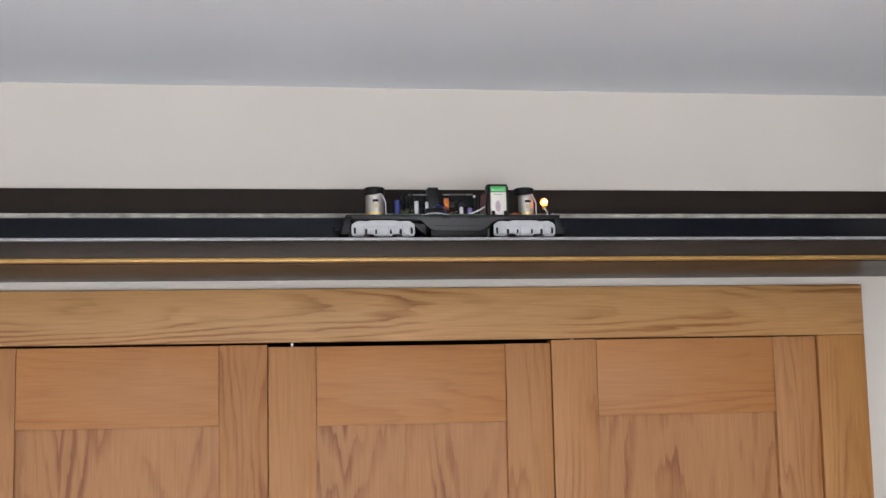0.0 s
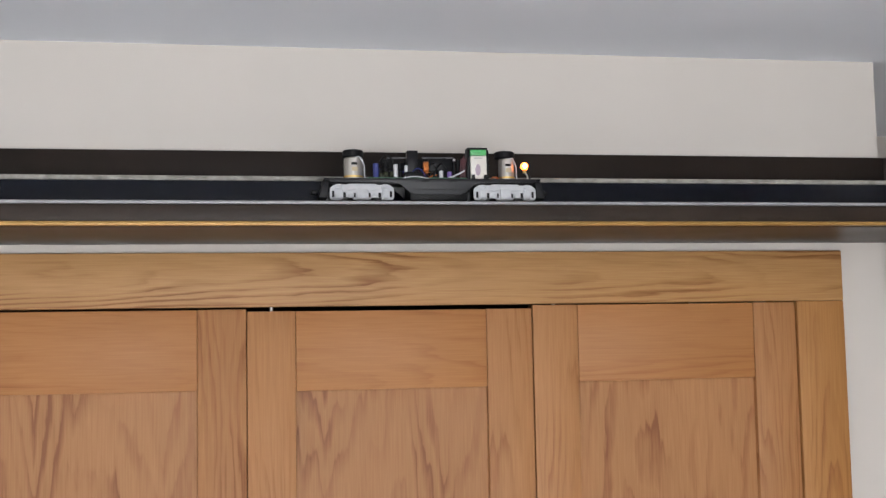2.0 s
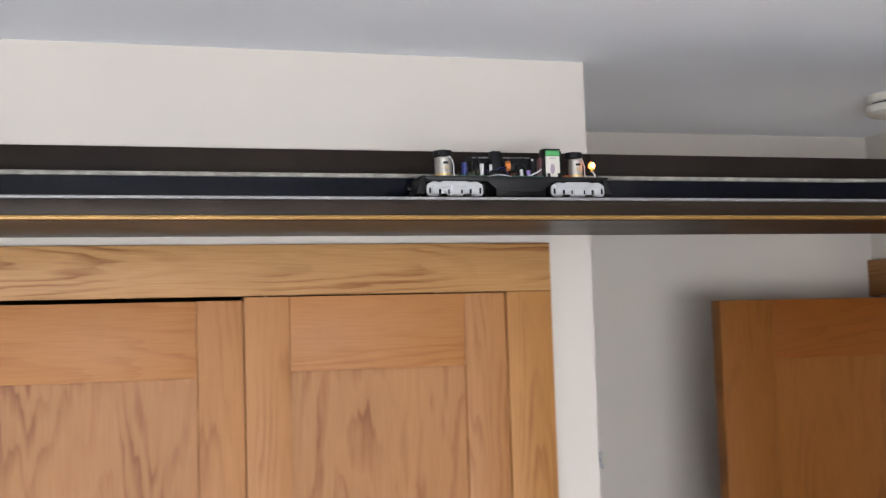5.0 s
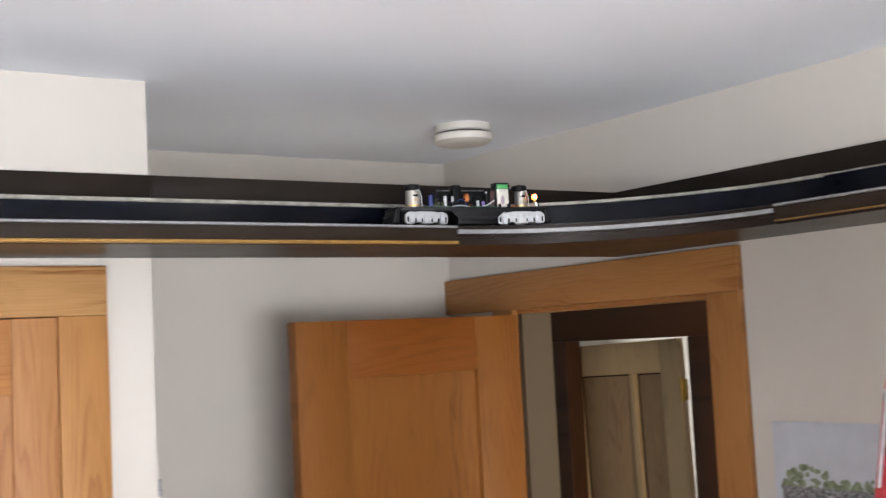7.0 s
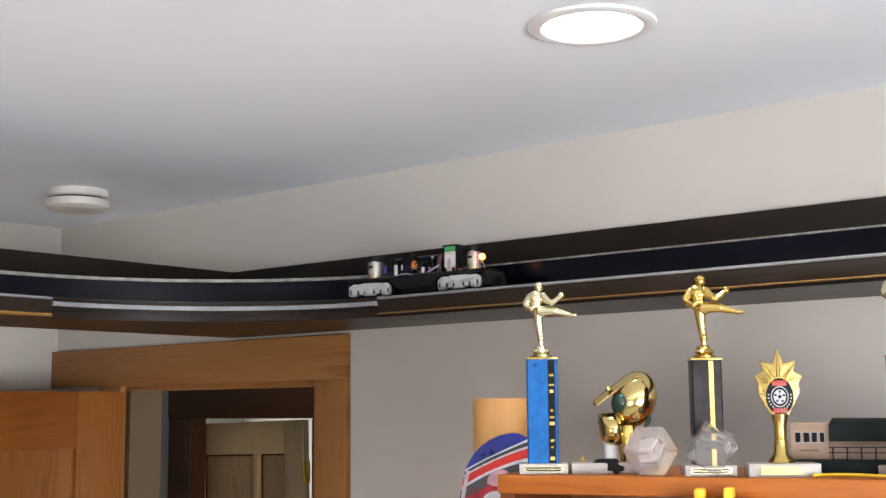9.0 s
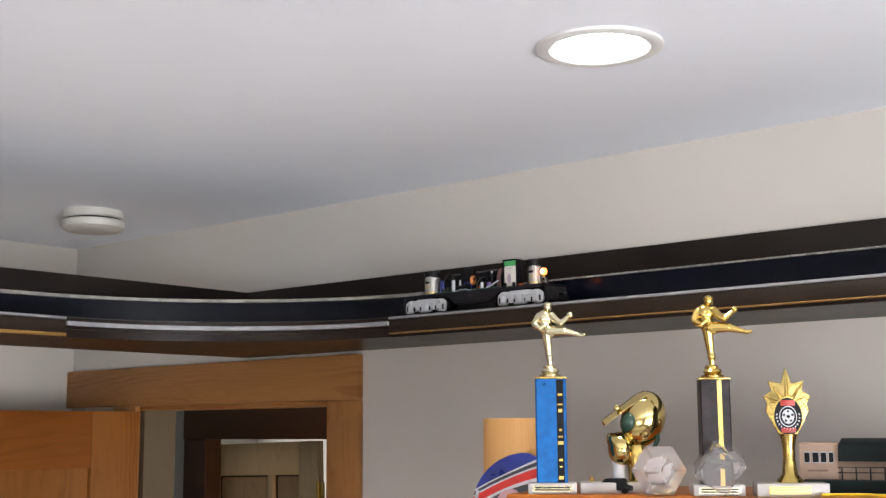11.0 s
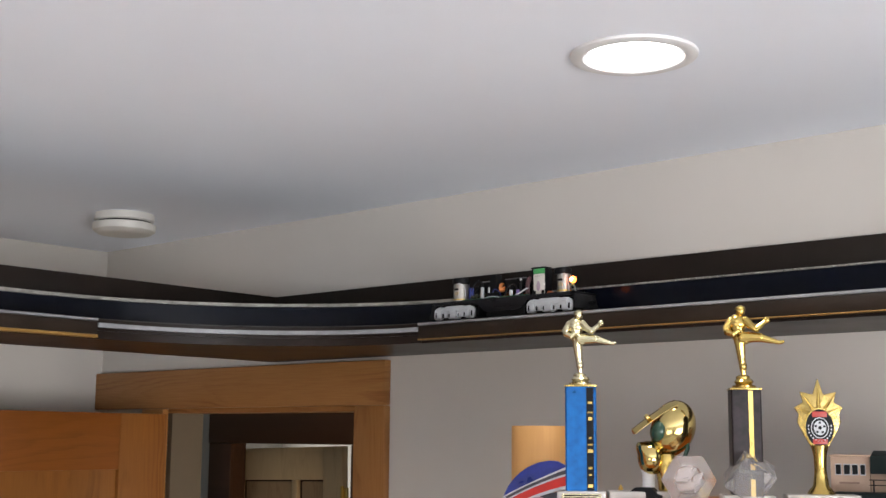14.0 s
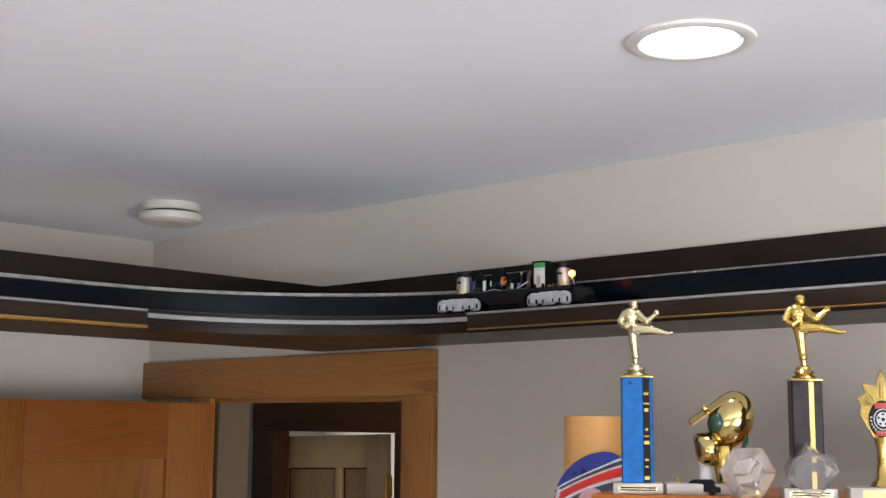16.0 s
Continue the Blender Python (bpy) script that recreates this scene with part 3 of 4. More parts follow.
BT, DK = 0.104, 0.0328  # truck pivots from the middle, top of the deck
# paler than the frame: light on the side plate put into its colour
M_SILL = mat("lit_black_sill", (0.0062, 0.0066, 0.0088), 0.42, vary=0.35, scale=70, spec=0.3)
M_PILOT = mat("dusty_black_step", (0.0065, 0.0065, 0.0078), 0.55, vary=0.3, scale=90, spec=0.25)
M_OLIVE = mat("olive_epoxy", (0.025, 0.03, 0.012), 0.5, vary=0.5, scale=140)
M_MAROON = mat("maroon_ribbon", (0.06, 0.014, 0.018), 0.5, vary=0.3, scale=90)
M_GREYBAR = mat("grey_bar", (0.16, 0.16, 0.17), 0.4, 0.4, vary=0.3, scale=110)
engine = tagged(empty("toy_locomotive_chassis"), "bare black toy locomotive chassis with white trucks, motors and a battery", "model train")
part("deck", box(-0.158, 0.158, -0.030, 0.030, DK - 0.0035, DK, 0.0008), M_FRAME, engine)
part("underframe", box(-0.150, 0.150, -0.016, 0.016, 0.0262, DK - 0.0037, 0.0008), M_BLACK, engine)
# side plates: a shallow sill that drops to the fuel tank amidships
for sy in (-1, 1):
    edge = [(-0.150, DK - 0.0004), (-0.150, 0.0270), (-0.060, 0.0262), (-0.050, 0.0245), (-0.036, 0.0125), (-0.028, 0.0095), (0.038, 0.0095), (0.046, 0.0125),
            (0.060, 0.0245), (0.070, 0.0262), (0.150, 0.0270), (0.150, DK - 0.0004)]
    sill = part("side_sill", moved(prism(edge, -0.0008, 0.0008, 0.0003), Matrix.Translation((0, sy * 0.0312, 0)) @ Matrix.Rotation(radians(90), 4, "X")), M_SILL, engine, "black side plate, paler for its light")
    for x in (-0.013, 0.027):
        part("deck_clip", box(x - 0.0055, x + 0.0055, sy * 0.0326 - 0.0005, sy * 0.0326 + 0.0005, 0.0272, 0.0298, 0.0003), M_BLACK, sill)
    part("tank_seam", box(-0.030, 0.042, sy * 0.0324 - 0.0003, sy * 0.0324 + 0.0003, 0.0165, 0.0171), M_BLACK, sill)
part("belly_tank", box(-0.034, 0.050, -0.026, 0.026, 0.0012, 0.0288, 0.0015), M_BLACK, engine)
for sx in (-1, 1):
    bm = prism([(sx * 0.150, DK - 0.0038), (sx * 0.158, DK - 0.0038), (sx * 0.1655, 0.0045), (sx * 0.1525, 0.0045)], -0.027, 0.027, 0.0008)
    part("pilot", moved(bm, Matrix.Rotation(radians(90), 4, "X")), M_PILOT, engine, "dusty black end step")
    part("coupler", box(min(sx * 0.1655, sx * 0.174), max(sx * 0.1655, sx * 0.174), -0.005, 0.005, 0.0125, 0.0180, 0.0015), M_BLACK, engine)


def truck(x):
    t = empty("truck", pose(x, 0, 0))
    t.parent = engine
    t["label"] = "white plastic truck with dark wheels"
    for sy in (-1, 1):
        half = [(0.0, 0.0246), (0.0195, 0.0246), (0.0215, 0.0232), (0.0290, 0.0232), (0.0305, 0.0242), (0.0375, 0.0236), (0.0425, 0.0208), (0.0458, 0.0180),
                (0.0462, 0.0060), (0.0440, 0.0016), (0.0355, 0.0008), (0.0285, 0.0016), (0.0262, 0.0046), (0.0140, 0.0046), (0.0120, 0.0016), (0.0, 0.0012)]
        out = [(-x_, z_) for x_, z_ in half[-2:0:-1]]
        out = half + out
        f = part("side_frame", moved(prism(out, -0.0026, 0.0026, 0.0006), Matrix.Translation((0, sy * 0.028, 0)) @ Matrix.Rotation(radians(90), 4, "X")), M_TRUCK, t, "white truck side frame")
        for bx in (-0.0330, 0.0330):
            part("axle_box", box(bx - 0.0052, bx + 0.0052, sy * 0.0322 - 0.0016, sy * 0.0322 + 0.0016, 0.0030, 0.0160, 0.0012), M_TRUCK, f)
            part("box_lid", box(bx - 0.0036, bx + 0.0036, sy * 0.0342 - 0.0004, sy * 0.0342 + 0.0004, 0.0050, 0.0105, 0.0003), M_TRUCK, f)
            part("bracket", box(bx - 0.0050, bx + 0.0040, sy * 0.0318 - 0.0010, sy * 0.0318 + 0.0010, 0.0180, 0.0212, 0.0005), M_TRUCK, f)
        part("spring_plank", box(-0.0075, 0.0075, sy * 0.0320 - 0.0014, sy * 0.0320 + 0.0014, 0.0025, 0.0170, 0.0010), M_TRUCK, f)
        for bx in (-0.0160, 0.0160):
            part("brake_shoe", box(bx - 0.0026, bx + 0.0026, sy * 0.0320 - 0.0012, sy * 0.0320 + 0.0012, 0.0040, 0.0095, 0.0008), M_TRUCK, f)
            part("brake_rod", rod([(bx - 0.006, sy * 0.0314, 0.0145), (bx + 0.006, sy * 0.0314, 0.0165)], 0.0009, 6), M_TRUCK, f)
        # shade in the frame's openings, laid on as thin black plates
        for bx, wd, z0, z1 in ((-0.0412, 0.0016, 0.0050, 0.0140), (-0.0250, 0.0018, 0.0046, 0.0118), (-0.0107, 0.0013, 0.0050, 0.0112), (0.0107, 0.0013, 0.0050, 0.0112), (0.0250, 0.0018, 0.0046, 0.0118), (0.0412, 0.0016, 0.0050, 0.0140)):
            part("slot", box(bx - wd, bx + wd, sy * 0.0308 - 0.0003, sy * 0.0308 + 0.0003, z0, z1), M_BLACK, f)
    part("gear_box", box(-0.044, 0.044, -0.0130, 0.0130, 0.0040, 0.0258, 0.002), M_BLACK, t)
    part("pickup_shoe", box(-0.006, 0.014, -0.004, 0.004, 0.0003, 0.0036, 0.001), M_STEEL, t, "steel pickup shoe")
    wheels = []
    for wx in (-0.029, 0.029):
        bm = bmesh.new()
        for sy in (-1, 1):
            lathe([(0.004, 0.0), (0.0125, 0.0), (0.0125, 0.0016), (0.0112, 0.002), (0.0112, 0.006), (0.004, 0.0062)], 24, bm, (0, 0, 0.0135))
            moved(bm, Matrix.Scale(-1, 4, (0, 0, 1)))
        lathe([(0.0025, -0.022), (0.0025, 0.022)], 10, bm)
        moved(bm, Matrix.Rotation(radians(90), 4, "X"))
        bmesh.ops.recalc_face_normals(bm, faces=bm.faces)
        w = part("wheel_set", bm, M_WHEEL, t, "dull steel wheels on an axle")
        w.matrix_basis = pose(wx, 0, 0.0114)
        wheels.append((w, wx))
    return t, wheels


rear, rear_wheels = truck(-BT)
front, front_wheels = truck(BT)


def motor(x, r, cap_r, shift):
    """A can motor on end: can, worn flywheel cap, terminal slot, paper sticker and a looped lead."""
    m = part("motor", lathe([(r - 0.001, DK + 0.0002), (r, DK + 0.001), (r, 0.0645), (r - 0.0015, 0.0665)], 32, at=(x, 0, 0)), M_MOTOR, engine, "silver can motor")
    part("motor_cap", lathe([(cap_r - 0.001, 0.0667), (cap_r, 0.0675), (cap_r, 0.0755), (cap_r - 0.0012, 0.0768), (0.005, 0.0772), (0.004, 0.0785)], 32, at=(x + shift, 0, 0)), M_BLACK, m, "black motor cap")
    part("terminal", box(x - 0.0042, x + 0.0042, -r - 0.0012, -r + 0.002, 0.0545, 0.0580, 0.0004), M_BLACK, m)
    part("sticker", box(x - 0.0036, x + 0.0048, -r - 0.0005, -r + 0.002, 0.0455, 0.0515), M_TANPAPER, m, "tan paper sticker")
    part("band", lathe([(r + 0.0003, DK + 0.004), (r + 0.0003, DK + 0.0065)], 32, at=(x, 0, 0)), M_BRASS, m, "dull brass band")
    part("motor_lead", rod([(x + 0.001, -r + 0.001, 0.0650), (x + 0.007, -r + 0.001, 0.0665), (x + r * 0.85, -r * 0.6, 0.0625), (x + r + 0.0016, -0.006, 0.0540), (x + r + 0.0016, -0.006, 0.0420), (x + r + 0.003, -0.006, DK + 0.001)], 0.0010, 6), M_TRUCK, m)


M_TANPAPER = mat("tan_paper", (0.40, 0.33, 0.22), 0.6, vary=0.1)
motor(-0.1130, 0.0138, 0.0150, -0.0005)
motor(0.1140, 0.0118, 0.0148, -0.0030)
# block battery in its holder
b = part("battery", box(0.0580, 0.0820, -0.012, 0.0055, DK + 0.0002, 0.0698, 0.0015), M_WHITE, engine, "white and green block battery")
part("battery_end", box(0.0580, 0.0820, -0.0122, 0.0057, 0.0700, 0.0788, 0.0015), M_GREEN, b, "bright green battery end")
part("battery_clip", box(0.0535, 0.0832, -0.0124, 0.007, 0.0790, 0.0815, 0.0008), M_BLACK, b, "black battery clip")
part("battery_print", ball(0.0688, -0.0121, 0.0485, 0.0040, 0.0003, 0.0085), mat("grey_print", (0.36, 0.28, 0.34), 0.5), b)
part("battery_print", box(0.0630, 0.0760, -0.0124, -0.0119, 0.0655, 0.0662), M_GREYBAR, b)
for hx in (0.0620, 0.0800):
    part("holder_foot", box(hx - 0.0030, hx + 0.0018, -0.0145, -0.0124, DK + 0.0002, DK + 0.0085, 0.0004), M_BLACK, engine)
part("holder_side", prism([(0.0530, -0.010), (0.0574, -0.010), (0.0574, 0.006), (0.0530, 0.006)], DK + 0.0002, 0.0785, 0.0006), M_BLACK, engine)
part("holder_side", box(0.0823, 0.0850, -0.0118, 0.006, DK + 0.0002, 0.0785, 0.0006), M_BLACK, engine)
# electronics between the motors
board = part("circuit_board", box(-0.094, 0.050, -0.019, 0.018, DK + 0.0012, DK + 0.0030), M_PCB, engine, "green circuit board")
TB = DK + 0.0031
part("sound_board", box(-0.072, 0.042, 0.008, 0.0095, TB, 0.0665, 0.0004), M_BLACK, engine, "upright black circuit board")
for z_, x0_, x1_ in ((0.0668, -0.064, -0.032), (0.0672, -0.012, 0.034)):
    part("top_bar", rod([(x0_, 0.000, z_), (x1_, 0.000, z_ + 0.0004)], 0.0011, 8), M_GREYBAR, engine, "thin grey bar")
    for x_ in (x0_ + 0.001, x1_ - 0.001):
        part("bar_post", rod([(x_, 0.000, TB), (x_, 0.000, z_)], 0.0011, 6), M_BLACK, engine)
part("amplifier", box(-0.003, 0.032, -0.009, 0.003, 0.0462, 0.0652, 0.0010), M_FRAME, board, "dark square module")
part("amplifier_leg", box(0.000, 0.029, -0.005, 0.001, TB, 0.0460, 0.0005), M_BLACK, board)
part("relay", box(-0.036, -0.0205, -0.014, 0.002, TB, 0.0760, 0.0010), M_BLACK, board, "tall black relay")
part("relay_foot", box(-0.040, -0.013, -0.016, 0.000, TB + 0.0002, 0.0445, 0.0012), M_FRAME, board)
for x, y, r, h, m in ((-0.0810, -0.010, 0.0046, 0.0205, M_BLUEW), (-0.0745, -0.004, 0.0040, 0.0170, M_BLACK), (-0.0530, -0.013, 0.0033, 0.0190, M_TRUCK), (-0.0375, -0.012, 0.0026, 0.0180, M_TRUCK), (0.0130, -0.016, 0.0031, 0.0100, M_TRUCK),
                      (0.0330, -0.014, 0.0022, 0.0240, M_BLACK), (0.0262, -0.013, 0.0036, 0.0090, M_VIOLET), (-0.0660, -0.002, 0.0048, 0.0240, M_BLACK), (-0.0450, -0.002, 0.0040, 0.0230, M_BLACK), (0.0400, -0.004, 0.0040, 0.0280, M_BLACK)):
    part("capacitor", lathe([(r, TB), (r, TB + h), (r * 0.7, TB + 0.0004 + h)], 14, at=(x, y, 0)), m, board)
part("indicator", ball(0.0330, -0.0140, TB + 0.0265, 0.0021), M_TRUCK, board, "small white indicator")
bm = bmesh.new()
rnd = random.Random(11)
for k in range(14):
    ball(rnd.uniform(-0.079, -0.052), rnd.uniform(-0.015, -0.006), TB + rnd.uniform(0.001, 0.006), rnd.uniform(0.003, 0.005), bm=bm, seg=8)
part("epoxy_lump", bm, M_OLIVE, board, "olive epoxy lump")
coil = bmesh.new()
for k in range(6):
    rod([(-0.0118 + 0.0012 * k, -0.013 + 0.0042 * math.cos(a), 0.0520 + 0.0075 * math.sin(a)) for a in [j * math.pi / 6 for j in range(13)]], 0.0006, 5, coil)
part("coil", coil, M_COPPER, board, "copper wire coil")
for k in range(5):
    x_ = 0.0425 + 0.0018 * k
    part("ribbon_wire", rod([(x_, -0.011, TB), (x_ + 0.001 * math.sin(k), -0.012, 0.050), (x_ + 0.002, -0.010, 0.064 + 0.002 * (k % 3)), (x_ + 0.006, -0.004, 0.060)], 0.0010, 6), M_MAROON, engine)
for k in range(24):
    m = (M_BLACK, M_MAROON, M_BLACK, M_BLUEW, M_BLACK, M_BLACK, M_ORANGE, M_BLACK)[k % 8]
    x0 = rnd.uniform(-0.094, 0.010)
    x1 = x0 + rnd.uniform(0.02, 0.05)
    y0, y1 = rnd.uniform(-0.017, 0.012), rnd.uniform(-0.017, 0.012)
    hgt = rnd.uniform(0.046, 0.070) if m is M_BLACK else rnd.uniform(0.040, 0.050)
    pts = []
    for j in range(9):
        f = j / 8
        pts.append((x0 + (x1 - x0) * f, y0 + (y1 - y0) * f + 0.002 * math.sin(9 * f + k), TB + (hgt - TB) * math.sin(math.pi * f) ** 0.7 if 0 < f < 1 else TB))
    part("wire", rod(pts, 0.0013 if m is M_BLACK else 0.0008, 6), m, engine)
part("wire", rod([(0.024, -0.0175, TB), (0.030, -0.0185, TB + 0.0015), (0.040, -0.0180, TB + 0.0060), (0.0480, -0.0150, TB + 0.0110)], 0.0013, 6), M_TRUCK, engine, "white wire")
part("wire", rod([(-0.046 + 0.040 * j / 8, -0.0215, DK + 0.0008 + 0.0032 * math.sin(math.pi * j / 8)) for j in range(9)], 0.0008, 6), M_TRUCK, engine, "pale loop of wire")
for k in range(3):
    part("wire", rod([(0.0865, -0.012 + 0.003 * k, DK + 0.0010), (0.091, -0.014 + 0.002 * k, DK + 0.005), (0.096, -0.013, DK + 0.003 + 0.001 * k), (0.101, -0.0125, DK + 0.001)], 0.0009, 6), (M_ORANGE, M_REDW, M_ORANGE)[k], engine)
# headlight on its post
post = part("lamp_post", rod([(0.1440, -0.010, DK), (0.1435, -0.010, 0.0400), (0.1400, -0.010, 0.0450), (0.1390, -0.010, 0.0500)], 0.0013, 8), M_STEEL, engine)
part("lamp_socket", lathe([(0.0028, 0.0445), (0.0028, 0.0495), (0.0022, 0.0505)], 14, at=(0.1390, -0.010, 0)), M_BRASS, post)
part("lamp_lead", rod([(0.1470, -0.011, DK), (0.1468, -0.011, 0.0410), (0.1430, -0.011, 0.0450)], 0.0010, 6), M_BLACK, post)
# orange ball takes in the lamp's halo; the pale ball paints its bright core
bulb = part("headlight", ball(0.1390, -0.010, 0.0545, 0.0058, 0.0056, 0.0062), glow("warm_bulb", (1.0, 0.21, 0.04), 9.0), engine, "small glowing warm bulb")
part("bulb_core", ball(0.1390, -0.0134, 0.0546, 0.0034, 0.0030, 0.0037), glow("hot_bulb_core", (1.0, 0.66, 0.36), 18.0), bulb)

# ---------------------------------------------------------------- bookcase and what stands on it
BA, BU, BV, BZ = Vector((0.655, -1.13)), Vector((0.31, -0.9507)), Vector((0.9507, 0.31)), 1.889
BASE = Matrix(((BU.x, BV.x, 0, BA.x), (BU.y, BV.y, 0, BA.y), (0, 0, 1, 0), (0, 0, 0, 1)))
# local: x along the front, y to the back, z up
case = tagged(empty("bookcase", BASE), "reddish cherry bookcase with open shelves", "bookcase")
BW, BD, B0 = 0.95, 0.27, 0.0145
part("top", box(B0 - 0.0015, BW + 0.008, -0.008, BD, BZ - 0.024, BZ, 0.003), M_CASE, case)
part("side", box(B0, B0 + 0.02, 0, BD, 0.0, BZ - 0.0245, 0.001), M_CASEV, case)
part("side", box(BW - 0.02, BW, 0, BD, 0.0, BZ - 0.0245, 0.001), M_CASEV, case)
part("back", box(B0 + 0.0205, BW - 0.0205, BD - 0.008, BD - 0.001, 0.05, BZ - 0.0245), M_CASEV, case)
for z in (0.06, 0.42, 0.78, 1.14, 1.50):
    part("shelf", box(B0 + 0.0205, BW - 0.0205, 0.004, BD - 0.009, z, z + 0.02, 0.001), M_CASE, case)


def on_case(u, v, z=None, turn=0):
    return BASE @ pose(u, v, BZ if z is None else z, 0, 0, turn)


def limb(bm, pts, r0, r1):
    rod(pts, r0, 10, bm, r1)
    ball(*pts[0], r0, bm=bm, seg=10)
    ball(*pts[-1], r1, bm=bm, seg=10)


def kicking_figure():
    """A small plain metal figure on one leg, kicking to the side, 0.09 high."""
    bm = bmesh.new()
    lathe([(0.0085, 0), (0.0085, 0.0028), (0.005, 0.0050)], 16, bm)
    limb(bm, [(0.001, 0, 0.004), (0.0005, 0, 0.012), (-0.001, 0, 0.026)], 0.0030, 0.0050)
    ball(0.0005, -0.0005, 0.0155, 0.0050, 0.0048, 0.0065, bm=bm, seg=12)
    limb(bm, [(-0.001, 0, 0.026), (-0.002, 0, 0.038), (-0.003, 0, 0.050)], 0.0050, 0.0074)
    ball(-0.003, 0, 0.0515, 0.0090, 0.0078, 0.0068, bm=bm, seg=14)
    limb(bm, [(-0.003, 0, 0.053), (-0.005, 0, 0.062), (-0.0055, 0, 0.070)], 0.0082, 0.0098)
    ball(-0.0045, -0.002, 0.067, 0.0112, 0.0080, 0.0082, bm=bm, seg=14)
    lathe([(0.0090, 0.0535), (0.0098, 0.0550), (0.0090, 0.0565)], 18, bm, (-0.0035, 0, 0))
    limb(bm, [(-0.0125, 0, 0.071), (-0.0185, -0.003, 0.061), (-0.0175, -0.006, 0.057)], 0.0054, 0.0048)
    limb(bm, [(-0.0175, -0.006, 0.057), (-0.0110, -0.010, 0.0530), (-0.005, -0.011, 0.0575)], 0.0048, 0.0034)
    limb(bm, [(0.000, -0.003, 0.0505), (0.0125, -0.006, 0.0505), (0.0210, -0.007, 0.0500)], 0.0076, 0.0056)
    limb(bm, [(0.0210, -0.007, 0.0500), (0.0310, -0.008, 0.0470), (0.0390, -0.009, 0.0450)], 0.0052, 0.0030)
    limb(bm, [(0.0390, -0.009, 0.0450), (0.0430, -0.009, 0.0438), (0.0475, -0.010, 0.0448)], 0.0030, 0.0022)
    limb(bm, [(0.004, -0.004, 0.0715), (0.0105, -0.008, 0.0640), (0.0165, -0.010, 0.0605)], 0.0052, 0.0042)
    limb(bm, [(0.0165, -0.010, 0.0605), (0.0215, -0.011, 0.0645), (0.0265, -0.011, 0.0690)], 0.0040, 0.0028)
    ball(0.0288, -0.011, 0.0712, 0.0042, 0.0040, 0.0042, bm=bm, seg=12)
    ball(0.0040, -0.0060, 0.0475, 0.0055, 0.0035, 0.0058, bm=bm, seg=10)
    limb(bm, [(-0.004, 0, 0.072), (-0.003, 0, 0.076), (-0.002, -0.0005, 0.079)], 0.0045, 0.0036)
    ball(-0.001, -0.001, 0.0835, 0.0060, 0.0064, 0.0070, bm=bm, seg=14)
    lathe([(0.0058, 0.0850), (0.0066, 0.0858), (0.0066, 0.0872), (0.0056, 0.0880)], 16, bm, (-0.001, -0.001, 0))
    return bm


def column_trophy(label, foil, figure, u, v, width, height, stripe_at, lines):
    t = tagged(empty("trophy", on_case(u, v, turn=17)), label, "trophy", "trophies on the bookcase")
    part("base", box(-0.031, 0.031, -0.026, 0.026, 0, 0.0135, 0.0015), M_MARBLE, t, "white marble base")
    part("name_plate", box(-0.025, 0.025, -0.0272, -0.0263, 0.003, 0.0105), M_PALEGOLD, t)
    for k in range(2):
        part("print_bar", box(-0.022, 0.022, -0.0278, -0.0274, 0.0045 + 0.003 * k, 0.006 + 0.003 * k), M_BLACK, t)
    w = width / 2
    part("column", prism([(-w, -w * 0.9), (-w * 0.9, -w), (w * 0.9, -w), (w, -w * 0.9), (w, w * 0.9), (w * 0.9, w), (-w * 0.9, w), (-w, w * 0.9)], 0.0137, height), foil, t)
    part("stripe", box(stripe_at - (0.0045 if lines else 0.0027), stripe_at + (0.0045 if lines else 0.0027), -w - 0.0012, -w - 0.0003, 0.014, height - 0.001), M_BLACK if lines else M_BRASS, t)
    if lines:
        for k, z in enumerate((0.018, 0.033, 0.041, 0.062, 0.071, 0.079, 0.103, 0.112, 0.124)):
            mw, mh = (0.0030, 0.0018, 0.0024, 0.0034)[k % 4], (0.0042, 0.0022, 0.0032)[k % 3]
            part("stripe_mark", box(stripe_at - mw, stripe_at + mw, -w - 0.0018, -w - 0.0014, z, z + mh), M_GOLD if k % 3 else M_BRASS, t)
    part("top_plate", box(-w - 0.001, w + 0.001, -w - 0.001, w + 0.001, height + 0.0002, height + 0.0028, 0.0008), M_GOLD, t)
    part("riser", lathe([(0.0145, height + 0.003), (0.0150, height + 0.0055), (0.0100, height + 0.0075), (0.0122, height + 0.0105), (0.0095, height + 0.0140)], 24), figure, t)
    part("figure", moved(kicking_figure(), Matrix.Translation((-0.001, 0, height + 0.0142)) @ Matrix.Scale(0.97 if lines else 1.02, 4)), figure, t, "small plated kicking figure")
    return t


column_trophy("blue foil column trophy with a pale gold kicking figure", M_BLUEFOIL, M_PALEGOLD, 0.064, 0.030, 0.040, 0.146, 0.0118, True)
column_trophy("dark foil column trophy with a gold kicking figure", M_DARKFOIL, M_GOLD, 0.2745, 0.032, 0.0365, 0.1405, 0.005, False)
column_trophy("dark foil column trophy with a silvery kicking figure", M_DARKFOIL, M_PALEGOLD, 0.508, 0.034, 0.0365, 0.1405, 0.003, False)

# sports helmet trophy
t = tagged(empty("trophy", on_case(0.163, 0.062, turn=20)), "gold sports helmet trophy on a white base", "trophy", "trophies on the bookcase")
part("base", box(-0.070, 0.040, -0.024, 0.024, 0, 0.014, 0.0015), M_MARBLE, t, "white marble base")
part("stem", lathe([(0.010, 0.0145), (0.008, 0.020), (0.008, 0.036), (0.010, 0.041)], 20, at=(-0.018, 0, 0)), M_TRIMW, t)
